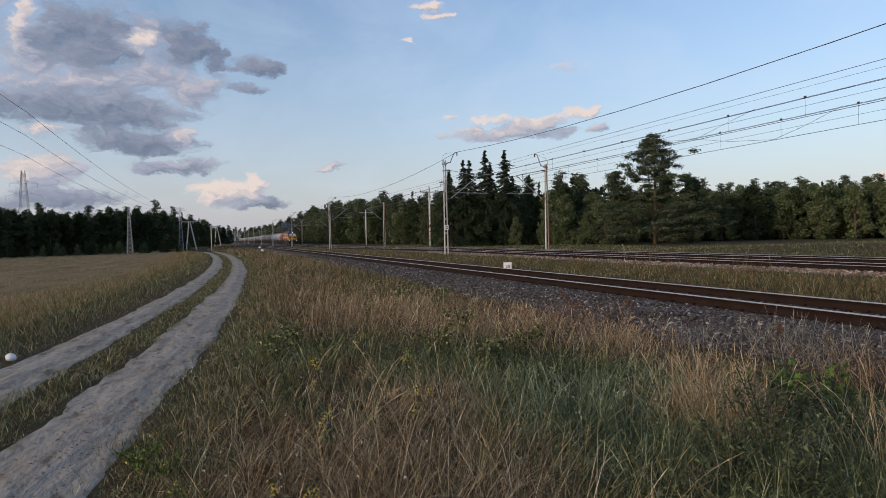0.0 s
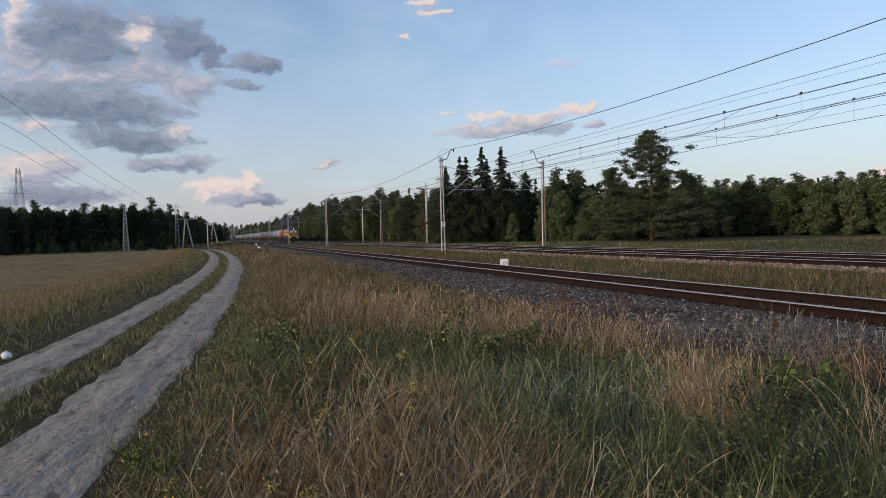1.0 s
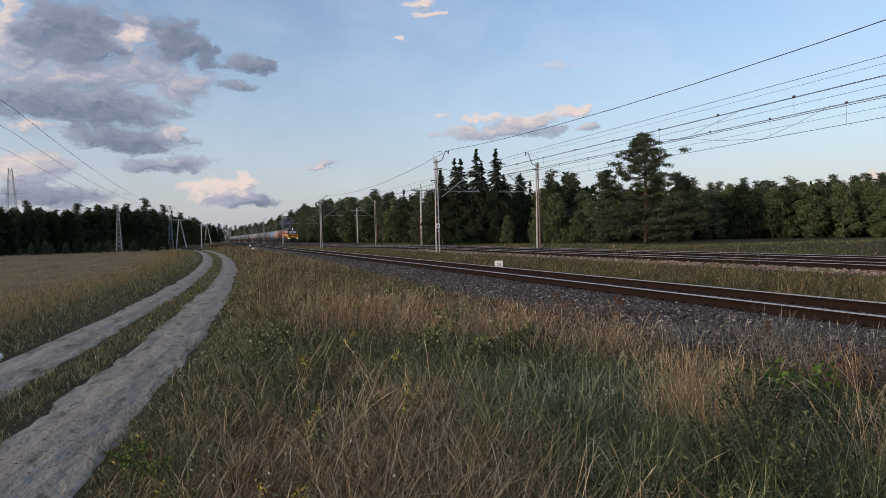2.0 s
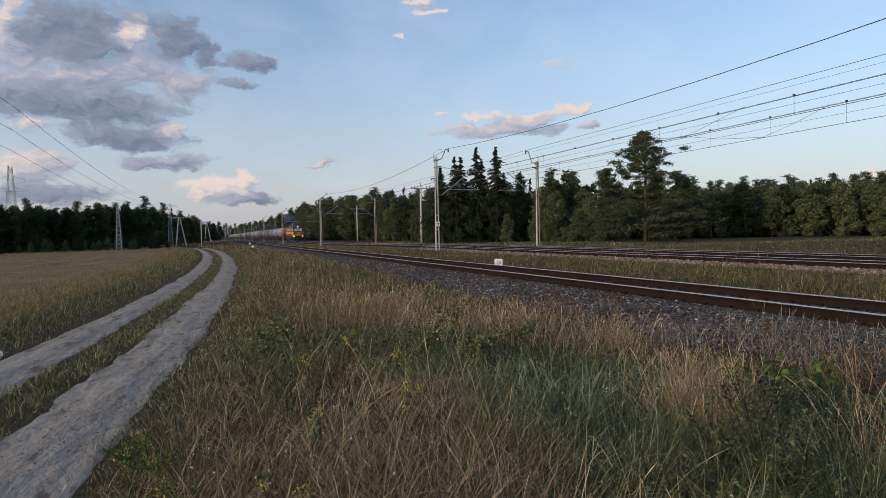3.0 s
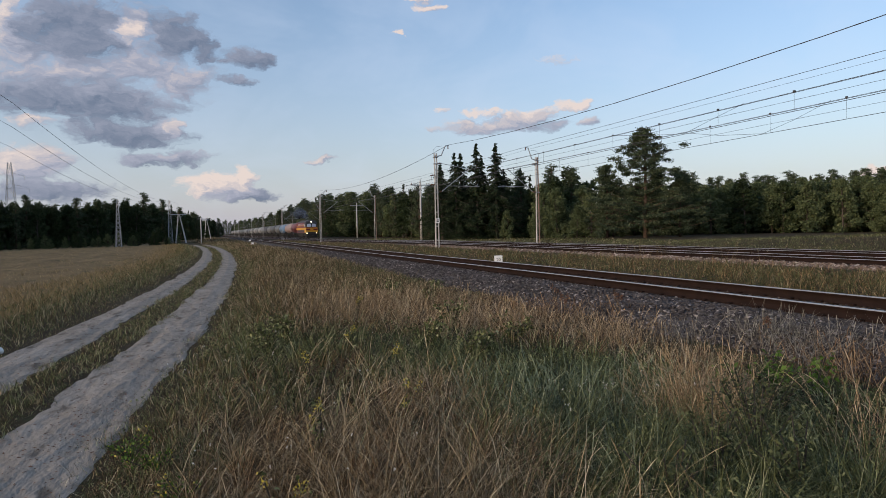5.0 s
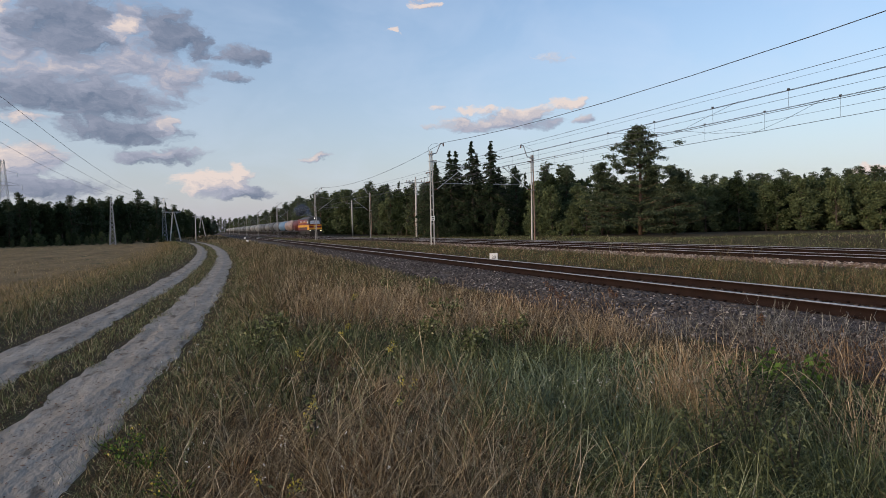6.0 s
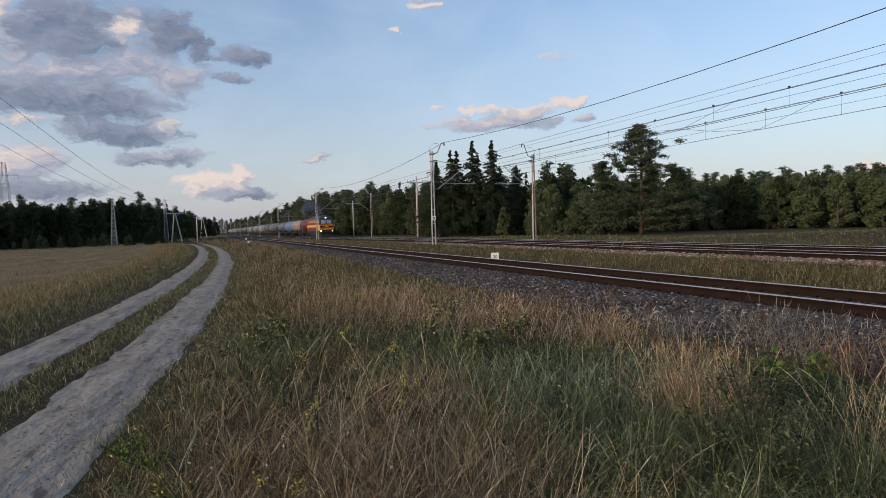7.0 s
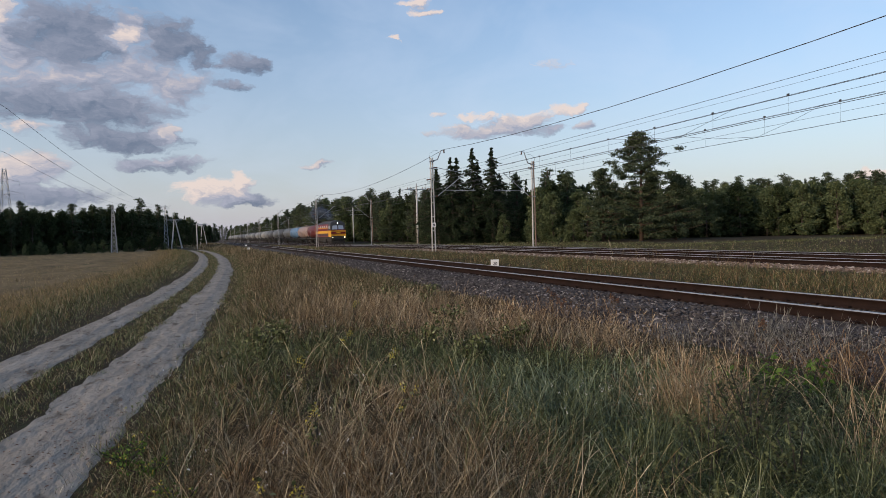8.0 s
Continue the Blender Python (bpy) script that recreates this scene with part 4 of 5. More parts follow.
def broadleaf(h, spread, seed, n, leaves=None, low=0.12):
    rs = np.random.RandomState(seed)
    bm = bmesh.new()
    bend = rs.normal(0, 0.25, 2)
    rod(bm, (0, 0, -0.3), (bend[0] * 0.4, bend[1] * 0.4, h * 0.45), 0.035 * h * 0.5, 0.02 * h * 0.5, 7)
    rod(bm, (bend[0] * 0.4, bend[1] * 0.4, h * 0.45), (bend[0], bend[1], h * 0.85), 0.01 * h, 0.03, 6)
    P = []
    m = 40
    for k in range(m):
        f = (k + rs.rand()) / m
        z = h * (low + (0.97 - low) * f)
        r = spread * (0.45 + 0.75 * math.sin(math.pi * min(1, 0.25 + f * 0.75)) ** 0.8) * rs.uniform(0.45, 1.05) * (1 - 0.55 * f ** 3)
        a = rs.rand() * 6.283
        c = np.array([math.cos(a) * r * 0.75 + bend[0] * f, math.sin(a) * r * 0.75 + bend[1] * f, z])
        rod(bm, (bend[0] * f * 0.5, bend[1] * f * 0.5, z * 0.75), c, 0.035, 0.012, 4)
        q = n // m
        sz = spread * rs.uniform(0.24, 0.42)
        g = rs.normal(size=(q, 3))
        g /= np.linalg.norm(g, axis=1)[:, None]
        P.append(c + g * (rs.rand(q, 1) ** 0.4) * np.array([sz, sz, sz * 0.8]))
    P = np.concatenate(P)
    P[:, 2] = np.clip(P[:, 2], 0.1, None)
    return tree_parts("broadleaf_tree", "dense green broadleaved tree at the wood's edge", "tree", (bm, M_BARK), P, 0.21 + 0.010 * h, leaves or M_LEAF, rs, 0.2, 0.7)


def spruce(h, spread, seed, n, low=0.1):
    rs = np.random.RandomState(seed)
    bm = bmesh.new()
    rod(bm, (0, 0, -0.3), (0, 0, h * 0.6), 0.02 * h, 0.011 * h, 8)
    rod(bm, (0, 0, h * 0.6), (0, 0, h), 0.011 * h, 0.01, 6)
    P, tiers = [], int(h * 2.1)
    for k in range(tiers):
        f = (k + 0.5) / tiers
        z = h * (low + (0.99 - low) * f)
        z0, r = z, spread * (1 - f) + 0.05
        for j in range(7):
            a = rs.rand() * 6.283
            z = z0 + rs.uniform(-0.3, 0.3)
            rr = r * rs.uniform(0.3, 1.3)
            dr = -0.30 * rr * rs.uniform(0.5, 1.3)
            tip = (math.cos(a) * rr, math.sin(a) * rr, z + dr)
            rod(bm, (0, 0, z), tip, 0.03, 0.008, 4)
            q = max(3, int(n / tiers / 7 * (0.4 + 1.2 * (1 - f))))
            t = rs.rand(q, 1) ** 0.7
            b = np.array([0, 0, z]) + (np.array(tip) - (0, 0, z)) * t
            b = b + rs.normal(size=(q, 3)) * np.array([0.12, 0.12, 0.08]) * (0.4 + rr * 0.3)
            b[:, 2] -= 0.12 * rr * t[:, 0]
            P.append(b)
    return tree_parts("spruce_tree", "tall dark spruce with drooping boughs", "tree", (bm, M_BARK), np.concatenate(P), 0.25, M_SPRUCE, rs, -0.1, 0.35, 0.35)


def pine(h, spread, seed, n, low=0.15, leaves=None, shape=None, tag="dark green pine with tufted boughs"):
    rs = np.random.RandomState(seed)
    bm = bmesh.new()
    rod(bm, (0, 0, -0.3), (0.1, 0, h * 0.6), 0.02 * h, 0.012 * h, 8)
    rod(bm, (0.1, 0, h * 0.6), (0, 0, h * 0.98), 0.012 * h, 0.02, 6)
    P = []
    m = int(h * 7)
    for k in range(m):
        f = (k + rs.rand()) / m
        z = h * (low + (0.97 - low) * f)
        if shape:
            prof = float(np.interp(f, *zip(*shape))) * (1.0 + 0.18 * math.sin(f * 40 + seed))
        else:
            prof = (1.01 - f) ** 0.72 * (1.0 + 0.22 * math.sin(f * 27 + seed))
        r = spread * prof * rs.uniform(0.35, 1.18)
        a = rs.rand() * 6.283
        rise = rs.uniform(0.05, 0.35) * r
        tip = np.array([math.cos(a) * r, math.sin(a) * r, z + rise])
        rod(bm, (0.05, 0, z), tip, 0.04, 0.012, 4)
        q = max(6, n // m)
        for s in range(3):
            t = rs.uniform(0.22, 1.05)
            c = np.array([0, 0, z]) + (tip - (0, 0, z)) * t + rs.normal(size=3) * 0.12 * spread * np.array([1, 1, 0.5])
            g = rs.normal(size=(q // 3 + 1, 3)) * np.array([0.25, 0.25, 0.10]) * (0.6 + spread * 0.09)
            P.append(c + g)
    return tree_parts("pine_tree", tag, "tree", (bm, M_BARK_PINE), np.concatenate(P), 0.24 if h < 10 else 0.25, leaves or M_PINE, rs, 0.5, 0.36)


def thicket(name, spots, n, size, material, label, seed):
    """Leaf filler for the depth of a wood behind its front trees: spots are (x, y, radius, height)."""
    rs = np.random.RandomState(seed)
    S = np.array(spots)
    i = rs.randint(0, len(S), n)
    f = rs.rand(n) ** 0.8
    rad = S[i, 2] * np.sqrt(rs.rand(n)) * (1.15 - 0.6 * f ** 2)
    a = rs.uniform(0, 6.283, n)
    x, y = S[i, 0] + np.cos(a) * rad, S[i, 1] + np.sin(a) * rad
    P = np.stack([x, y, gz(x, y) + 0.1 + f * S[i, 3]], -1)
    V, F = leaf_cloud(P, size, rs, 0.2, 0.8)
    tagged(mesh_np(name, V, F, material), label, "undergrowth", kind="stuff")


def plant(src, spots, jitter=0.15, seed=1, label="", group=""):
    """Copies of the given trees at (x, y, height factor)."""
    rs = random.Random(seed)
    for x, y, f in spots:
        s = rs.choice(src)
        k = f * rs.uniform(1 - jitter, 1 + jitter)
        ob = copy_thing(s, pose(x, y, float(gz(x, y)), rs.uniform(-2, 2), rs.uniform(-2, 2), rs.uniform(0, 360)))
        ob.scale = (k * rs.uniform(0.9, 1.15), k * rs.uniform(0.9, 1.15), k)
        if label:
            ob["label"] = label
        if group:
            ob["group"] = group


def away(obs):
    for o in obs:
        for c in list(o.children_recursive):
            bpy.data.objects.remove(c)
        bpy.data.objects.remove(o)


def woods():
    rs = random.Random(11)
    bl = [broadleaf(8, 2.4, 20 + k, 4200, low=0.03) for k in range(5)]
    b2 = [broadleaf(8, 2.1, 30 + k, 3600, M_LEAF2, 0.03) for k in range(3)]
    pn = [pine(9, 2.1, 40 + k, 4200, 0.03) for k in range(4)]
    sp = [spruce(9, 2.0, 50 + k, 3200) for k in range(2)]
    # young wood on the far side, beyond the grassy bank
    front = []
    for k in range(46):
        a = radians(38 + 28.5 * (k + rs.uniform(-0.3, 0.3)) / 45)
        d = 93 + 4 * math.sin(k * 1.7)
        front.append((d * math.sin(a), d * math.cos(a), rs.uniform(0.74, 0.90)))
    plant(bl + b2[:1], front, 0.10, 1, "leafy green young tree at the wood's edge", "trees of the right-hand wood")
    back = []
    for k in range(72):
        a = radians(36.5 + 30.5 * k / 71 + rs.uniform(-0.3, 0.3))
        d = 99 + rs.uniform(0, 8)
        back.append((d * math.sin(a), d * math.cos(a), rs.uniform(0.86, 0.99)))
    plant(pn + pn + bl[:2] + sp[:1], back, 0.07, 2, "dark green young tree inside the wood", "trees of the right-hand wood")
    # along the tracks, towards the distance
    edge = []
    y = 78.0
    while y < 330:
        f = np.interp(y, [78, 110, 170, 230, 330], [1.15, 1.15, 1.5, 1.75, 1.5])
        x = np.interp(y, [78, 110, 170, 240, 330], [46, 44, 43, 40, 34])
        edge.append((x + rs.uniform(-1.5, 1.5), y, f * rs.uniform(0.85, 1.0)))
        edge.append((x + 6 + rs.uniform(-1.5, 1.5), y + rs.uniform(0, 2), f * rs.uniform(0.95, 1.12)))
        y += rs.uniform(2.2, 3.4) * (1 + y / 500)
    plant(bl[:2] + b2 + pn + sp[:1], edge, 0.10, 3, "dark tree of the wood along the railway", "trees along the railway")
    # bushes before the spruces and by the pine
    bush = [(40.5, 71, 0.62), (42.5, 70, 0.78), (38.5, 76, 0.5), (45, 66, 0.66), (46.5, 70, 0.85), (49, 67, 0.8), (44, 76, 0.95), (50.5, 70, 0.82), (53, 64, 0.62), (43.2, 66.5, 0.5)]
    plant(bl, bush, 0.06, 4, "leafy green bush before the dark spruces", "bushes at the wood's edge")
    # wood beyond the field
    left = []
    for k in range(44):
        a = radians(-30 + 29.3 * k / 43)
        d = np.interp(math.degrees(a), [-30, -10, -5, -0.5], [118, 134, 160, 215])
        for r in range(2):
            q = d + r * 5 + rs.uniform(-2, 2)
            f = np.interp(math.degrees(a), [-30, -12, -4, -1.5, -0.5], [1.0, 1.02, 1.28, 1.2, 0.9]) * rs.uniform(0.86, 1.02)
            left.append((q * math.sin(a), q * math.cos(a), f))
    plant(pn + b2 + sp[:1], left, 0.08, 5, "dark tree of the wood beyond the field", "trees beyond the field")
    low = [(-32 + 1.0 * k + rs.uniform(-0.5, 0.5), 116 + k * 0.35, rs.uniform(0.14, 0.30)) for k in range(28)]
    plant(bl[:2] + b2[:1], low, 0.2, 6, "small dark bush at the field's edge", "bushes at the field's edge")
    # far trees where the tracks run out
    far = []
    for k in range(19):             # this side of the line
        x = -20 + 1.55 * k
        far.append((x, 385 + rs.uniform(-10, 10), np.interp(k, [0, 6, 9, 12, 18], [1.3, 1.75, 1.6, 1.35, 1.2]) * rs.uniform(0.88, 1.05)))
    for k in range(46):             # beyond the end of the straight
        far.append((-55 + 3.4 * k, 940 + rs.uniform(-15, 15), rs.uniform(1.9, 2.5)))
    y = 335.0
    while y < 900:                  # the wood goes on along the tracks
        far.append((36 + rs.uniform(-2, 3), y, rs.uniform(1.25, 1.6)))
        y += 7.5
    plant(bl[:1] + b2[:1] + pn[:1], far, 0.08, 7, "far tree where the tracks run out", "far trees")
    away(bl + b2 + pn + sp)
    # leaf filler added behind the front rows, its dark colour standing for inner shade
    thicket("undergrowth", [(x * 1.03, y * 1.03, 2.6, f * 7.0) for x, y, f in left], 16000, 0.9, M_LEAF2, "dark leaf filler for the shaded depth of the wood beyond the field", 81)
    thicket("undergrowth", [(x * 1.04, y * 1.04, 2.6, 5.6 * f) for x, y, f in front + back], 16000, 0.8, M_LEAF2, "dark leaf filler for the shaded depth of the young wood", 82)
    thicket("undergrowth", [(x + 3, y + 1, 2.8, 6.6 * f) for x, y, f in edge], 22000, 0.9, M_LEAF2, "dark leaf filler for the shaded depth of the wood along the railway", 83)
    # the tall ones
    tall = [spruce(13.0, 4.6, 60, 19000, 0.05), spruce(13.0, 4.2, 61, 15000, 0.22), spruce(13.0, 4.4, 62, 18000, 0.05)]
    group = [(34.0, 83.3, 0.97), (36.7, 82.2, 1.08), (39.2, 81.0, 1.07), (32.2, 84.5, 0.84), (35.5, 85.0, 0.97), (38.2, 84.0, 0.92), (33.2, 87.5, 0.88), (40.8, 82.5, 0.78)]
    plant(tall, group, 0.02, 8, "", "spruces by the telegraph pole")
    away(tall)
    p = pine(12.4, 5.6, 71, 34000, 0.03, None, ((0, 0.8), (0.2, 1.0), (0.48, 0.96), (0.57, 0.72), (0.635, 0.50), (0.69, 0.52), (0.78, 0.45), (0.88, 0.33), (0.95, 0.22), (1.0, 0.08)), tag="broad dark pine standing alone before the wood")
    p.matrix_world = pose(47.2, 58.5, float(gz(47.2, 58.5)))
    p2 = pine(8.6, 3.0, 72, 13000, 0.05, tag="smaller dark pine beside the broad one")
    p2.matrix_world = pose(43.4, 60.5, float(gz(43.4, 60.5)))
    p3 = pine(7.4, 3.6, 73, 15000, 0.0, tag="low spreading dark pine beside the broad one")
    p3.matrix_world = pose(50.4, 56.5, float(gz(50.4, 56.5)))


woods()


# ---- stones of the ballast ----
M_STONE = leaf_mat("crushed_stone", [(0.0, (0.030, 0.027, 0.029)), (0.6, (0.075, 0.067, 0.065)), (0.92, (0.13, 0.117, 0.114)), (1.0, (0.34, 0.31, 0.30))], 0.85, 0.0)
M_STONE_RED = leaf_mat("rusty_crushed_stone", [(0.0, (0.11, 0.075, 0.06)), (0.5, (0.20, 0.145, 0.115)), (0.85, (0.33, 0.26, 0.22)), (1.0, (0.46, 0.39, 0.34))], 0.9, 0.0)


M_STONE_BROWN = leaf_mat("brown_crushed_stone", [(0.0, (0.03, 0.022, 0.018)), (0.6, (0.07, 0.052, 0.043)), (1.0, (0.15, 0.12, 0.10))], 0.9, 0.0)


def stones(name, n, x0, x1, y0, y1, zf, size, material, label, seed, near=True):
    rs = np.random.RandomState(seed)
    if near:
        bm = bmesh.new()
        bmesh.ops.create_icosphere(bm, subdivisions=1, radius=1)
        B = np.array([v.co[:] for v in bm.verts])
        F = np.array([[v.index for v in f.verts] for f in bm.faces])
        bm.free()
    else:
        B = np.array([(1, 0, 0), (0, 1, 0), (-1, 0, 0), (0, -1, 0), (0, 0, 1), (0, 0, -1)], float)
        F = np.array([(0, 1, 4), (1, 2, 4), (2, 3, 4), (3, 0, 4), (1, 0, 5), (2, 1, 5), (3, 2, 5), (0, 3, 5)])
    x = rs.uniform(x0, x1, n)
    y = np.exp(rs.uniform(math.log(y0), math.log(y1), n))
    s = size * rs.uniform(0.5, 1.3, n) * (1 + y / 60)
    V = B[None] * (1 + rs.uniform(-0.32, 0.32, (n, len(B), 1)))
    V = V * np.array([1.0, 0.85, 0.6]) * s[:, None, None]
    a = rs.uniform(0, 6.28, n)
    tx, c, d = rs.uniform(-0.6, 0.6, n)[:, None], np.cos(a)[:, None], np.sin(a)[:, None]
    X, Y, Z = V[:, :, 0] * c - V[:, :, 1] * d, V[:, :, 0] * d + V[:, :, 1] * c, V[:, :, 2]
    Z = Z + tx * X
    V = np.stack([X + x[:, None], Y + y[:, None], Z + (zf(x, y) + s * 0.2)[:, None]], -1)
    F = (F[None] + (np.arange(n) * len(B))[:, None, None]).reshape(-1, 3)
    tagged(mesh_np(name, V.reshape(-1, 3), F, material), label, "ballast stones", kind="stuff")


def bed_z(centre, fl, fr):
    top = RAIL_Z - 0.20
    xs = [fl, fl + (centre - 1.75 - fl) * 0.55, centre - 1.75, centre - 1.35, centre + 1.35, centre + 1.75, fr]
    zs = [-0.08, top * 0.5, top - 0.02, top, top, top - 0.02, -0.02]
    return lambda x, y: np.interp(x, xs, zs)


bz = bed_z(TRACKS[0], 6.5, 12.4)
stones("ballast_stones", 27000, 6.5, 8.75, 3.0, 60.0, bz, 0.030, M_STONE, "loose dark grey crushed stones on the bed's shoulder", 1)
stones("ballast_stones", 6000, 8.9, 12.0, 4.0, 60.0, bz, 0.040, M_STONE_BROWN, "loose brake-dust brown stones between the rails", 2, False)
stones("ballast_stones", 7000, 17.4, 19.6, 6.0, 57.0, bed_z(TRACKS[1], 17.4, 22.6), 0.06, M_STONE_RED, "loose rusty stones beside the electrified track", 3, False)

# ---- grass ----
M_DRY = leaf_mat("dry_grass", [(0.0, (0.030, 0.020, 0.011)), (0.42, (0.120, 0.085, 0.045)), (0.72, (0.285, 0.210, 0.115)), (0.92, (0.56, 0.44, 0.27)), (1.0, (0.78, 0.66, 0.44))], 0.7, 0.12)
M_PALE = leaf_mat("pale_dry_grass", [(0.0, (0.11, 0.080, 0.046)), (0.55, (0.25, 0.19, 0.115)), (1.0, (0.62, 0.52, 0.35))], 0.65, 0.12)
M_RUSTG = leaf_mat("rust_brown_grass", [(0.0, (0.060, 0.034, 0.018)), (0.5, (0.175, 0.105, 0.056)), (1.0, (0.46, 0.31, 0.175))], 0.75, 0.12)
M_GREEN = leaf_mat("green_grass", [(0.0, (0.036, 0.042, 0.017)), (0.5, (0.110, 0.122, 0.048)), (0.82, (0.22, 0.235, 0.105)), (1.0, (0.46, 0.45, 0.25))], 0.6, 0.18)
M_OLIVE = leaf_mat("olive_grass", [(0.0, (0.036, 0.040, 0.018)), (0.6, (0.080, 0.088, 0.038)), (1.0, (0.17, 0.17, 0.080))], 0.7, 0.15)
M_BLUEG = leaf_mat("blue_green_grass", [(0.0, (0.05, 0.068, 0.040)), (0.5, (0.150, 0.185, 0.105)), (1.0, (0.40, 0.43, 0.27))], 0.5, 0.18)
M_STRAWY = leaf_mat("reddish_straw", [(0.0, (0.13, 0.085, 0.048)), (0.5, (0.33, 0.235, 0.14)), (1.0, (0.62, 0.49, 0.32))], 0.7, 0.15)
M_HERB = leaf_mat("herb_leaves", [(0.0, (0.055, 0.070, 0.032)), (0.6, (0.130, 0.150, 0.070)), (1.0, (0.30, 0.31, 0.16))], 0.6, 0.2)
M_SILVER = leaf_mat("silver_weed", [(0.0, (0.08, 0.074, 0.060)), (0.5, (0.19, 0.175, 0.145)), (1.0, (0.42, 0.39, 0.33))], 0.8, 0.2)
M_DARKW = leaf_mat("dark_weed", [(0.0, (0.026, 0.032, 0.017)), (0.5, (0.060, 0.072, 0.036)), (1.0, (0.13, 0.145, 0.072))], 0.7, 0.15)
M_FIELD = leaf_mat("stubble", [(0.0, (0.12, 0.085, 0.042)), (0.5, (0.29, 0.205, 0.10)), (1.0, (0.52, 0.39, 0.21))], 0.8, 0.2)


def spray(n, r0, r1, a0, a1, seed):
    """Points round the camera's foot, as many in each doubling of the distance."""
    rs = np.random.RandomState(seed)
    r = np.exp(rs.uniform(math.log(r0), math.log(r1), n))
    a = np.radians(rs.uniform(a0, a1, n))
    return r * np.sin(a), r * np.cos(a), r, rs


def blades(name, x, y, r, h, material, rs, label, width=0.0035, bend=0.45, lev=4, head=False, cat="grass", zf=gz, aim=None):
    """Arched blades: bend 1 lets the tips hang over."""
    n = len(x)
    if head and lev == 6:
        t, prof = np.array([0, 0.35, 0.7, 0.80, 0.9, 1.0]), np.array([0.42, 0.38, 0.34, 0.4, 0.95, 0.15])
    else:
        t = np.linspace(0, 1, lev)
        prof = (1 - t ** 1.6) * 0.95 + 0.06
    a = rs.uniform(0, 6.283, n) if aim is None else aim
    start = np.abs(rs.normal(0, 0.34, n)) + 0.18 * bend
    turn = rs.uniform(0.1, 1.0, n) ** 1.1 * bend * 3.1
    th = start[:, None] + turn[:, None] * (t[None] ** 1.5)
    dt = np.diff(t)
    mid = 0.5 * (th[:, 1:] + th[:, :-1])
    up = np.concatenate([np.zeros((n, 1)), np.cumsum(np.cos(mid) * dt, 1)], 1)
    out = np.concatenate([np.zeros((n, 1)), np.cumsum(np.sin(mid) * dt, 1)], 1)
    w = width * (0.34 + 0.105 * np.minimum(r, 9) + 0.042 * np.maximum(r - 9, 0)) * rs.uniform(0.6, 1.4, n)
    fa = a + 1.5708 + rs.normal(0, 0.5, n)
    cx = x[:, None] + np.cos(a)[:, None] * out * h[:, None]
    cy = y[:, None] + np.sin(a)[:, None] * out * h[:, None]
    cz = zf(x, y)[:, None] - 0.02 + up * h[:, None]
    dx, dy = np.cos(fa)[:, None] * w[:, None] * prof, np.sin(fa)[:, None] * w[:, None] * prof
    V = np.stack([np.stack([cx - dx, cy - dy, cz], -1), np.stack([cx + dx, cy + dy, cz], -1)], 2).reshape(n, lev * 2, 3)
    q = np.array([[2 * k, 2 * k + 1, 2 * k + 3, 2 * k + 2] for k in range(lev - 1)])
    F = (q[None] + (np.arange(n) * lev * 2)[:, None, None]).reshape(-1, 4)
    return tagged(mesh_np(name, V.reshape(-1, 3), F, material), label, cat, kind="stuff")


GREENS = [(3.4, 4.2, 1.7, 0.7), (4.4, 3.4, 1.4, 0.7), (2.7, 3.1, 0.9, 0.5), (3.9, 6.2, 0.9, 0.6), (3.3, 4.7, 1.3, 1.0), (3.4, 7.2, 1.3, 0.8), (0.9, 9.4, 1.3, 0.9), (2.2, 8.2, 0.9, 0.5), (5.2, 3.6, 1.2, 0.7), (0.5, 6.3, 0.8, 0.6), (1.6, 14, 1.4, 0.4), (13.5, 22, 6.0, 1.0)]
DRIES = [(4.8, 5.0, 0.7, 0.9), (5.2, 10.9, 1.5, 1.0), (3.4, 13.3, 2.0, 0.8), (1.6, 4.6, 1.2, 0.9), (0.3, 3.8, 0.8, 0.5), (5.7, 7.4, 0.9, 0.7), (2.2, 5.9, 0.7, 0.6)]


def greenness(x, y):
    g = 0.42 + 0.22 * ripple(x, y, 1.1) + 0.18 * ripple(x + 7, y - 3, 2.6)
    for px, py, r, s in GREENS:
        g = g + s * 0.8 * np.exp(-((x - px) ** 2 + (y - py) ** 2) / r ** 2)
    for px, py, r, s in DRIES:
        g = g - s * 0.8 * np.exp(-((x - px) ** 2 + (y - py) ** 2) / r ** 2)
    return g


def verge(x, y):
    """Inside the strip between the road and the near ballast."""
    e = 0.18 * ripple(x * 0 + 3, y, 2.1) + 0.10 * ripple(x * 0 + 1, y, 6.0)
    return (x > road_x(y) + np.interp(y, [8, 25], [1.42, 1.24]) + e) & (x < np.interp(y, [0, 20, 45], [7.05, 7.3, 8.3]) + 0.35 * ripple(x * 0, y, 0.9))


def height_at(x, y, rs):
    """Share of the full height: low by the road and towards the ballast."""
    edge = np.clip((x - road_x(y) - 1.35) / 1.1, 0.18, 1)
    foot = np.interp(y, [0, 5.5, 8, 14, 30, 45, 100], [7.2, 7.0, 6.75, 7.3, 8.0, 9.0, 9.2])
    rail = np.clip((foot - x) * 0.42, 0.16, 1)
    return edge * rail


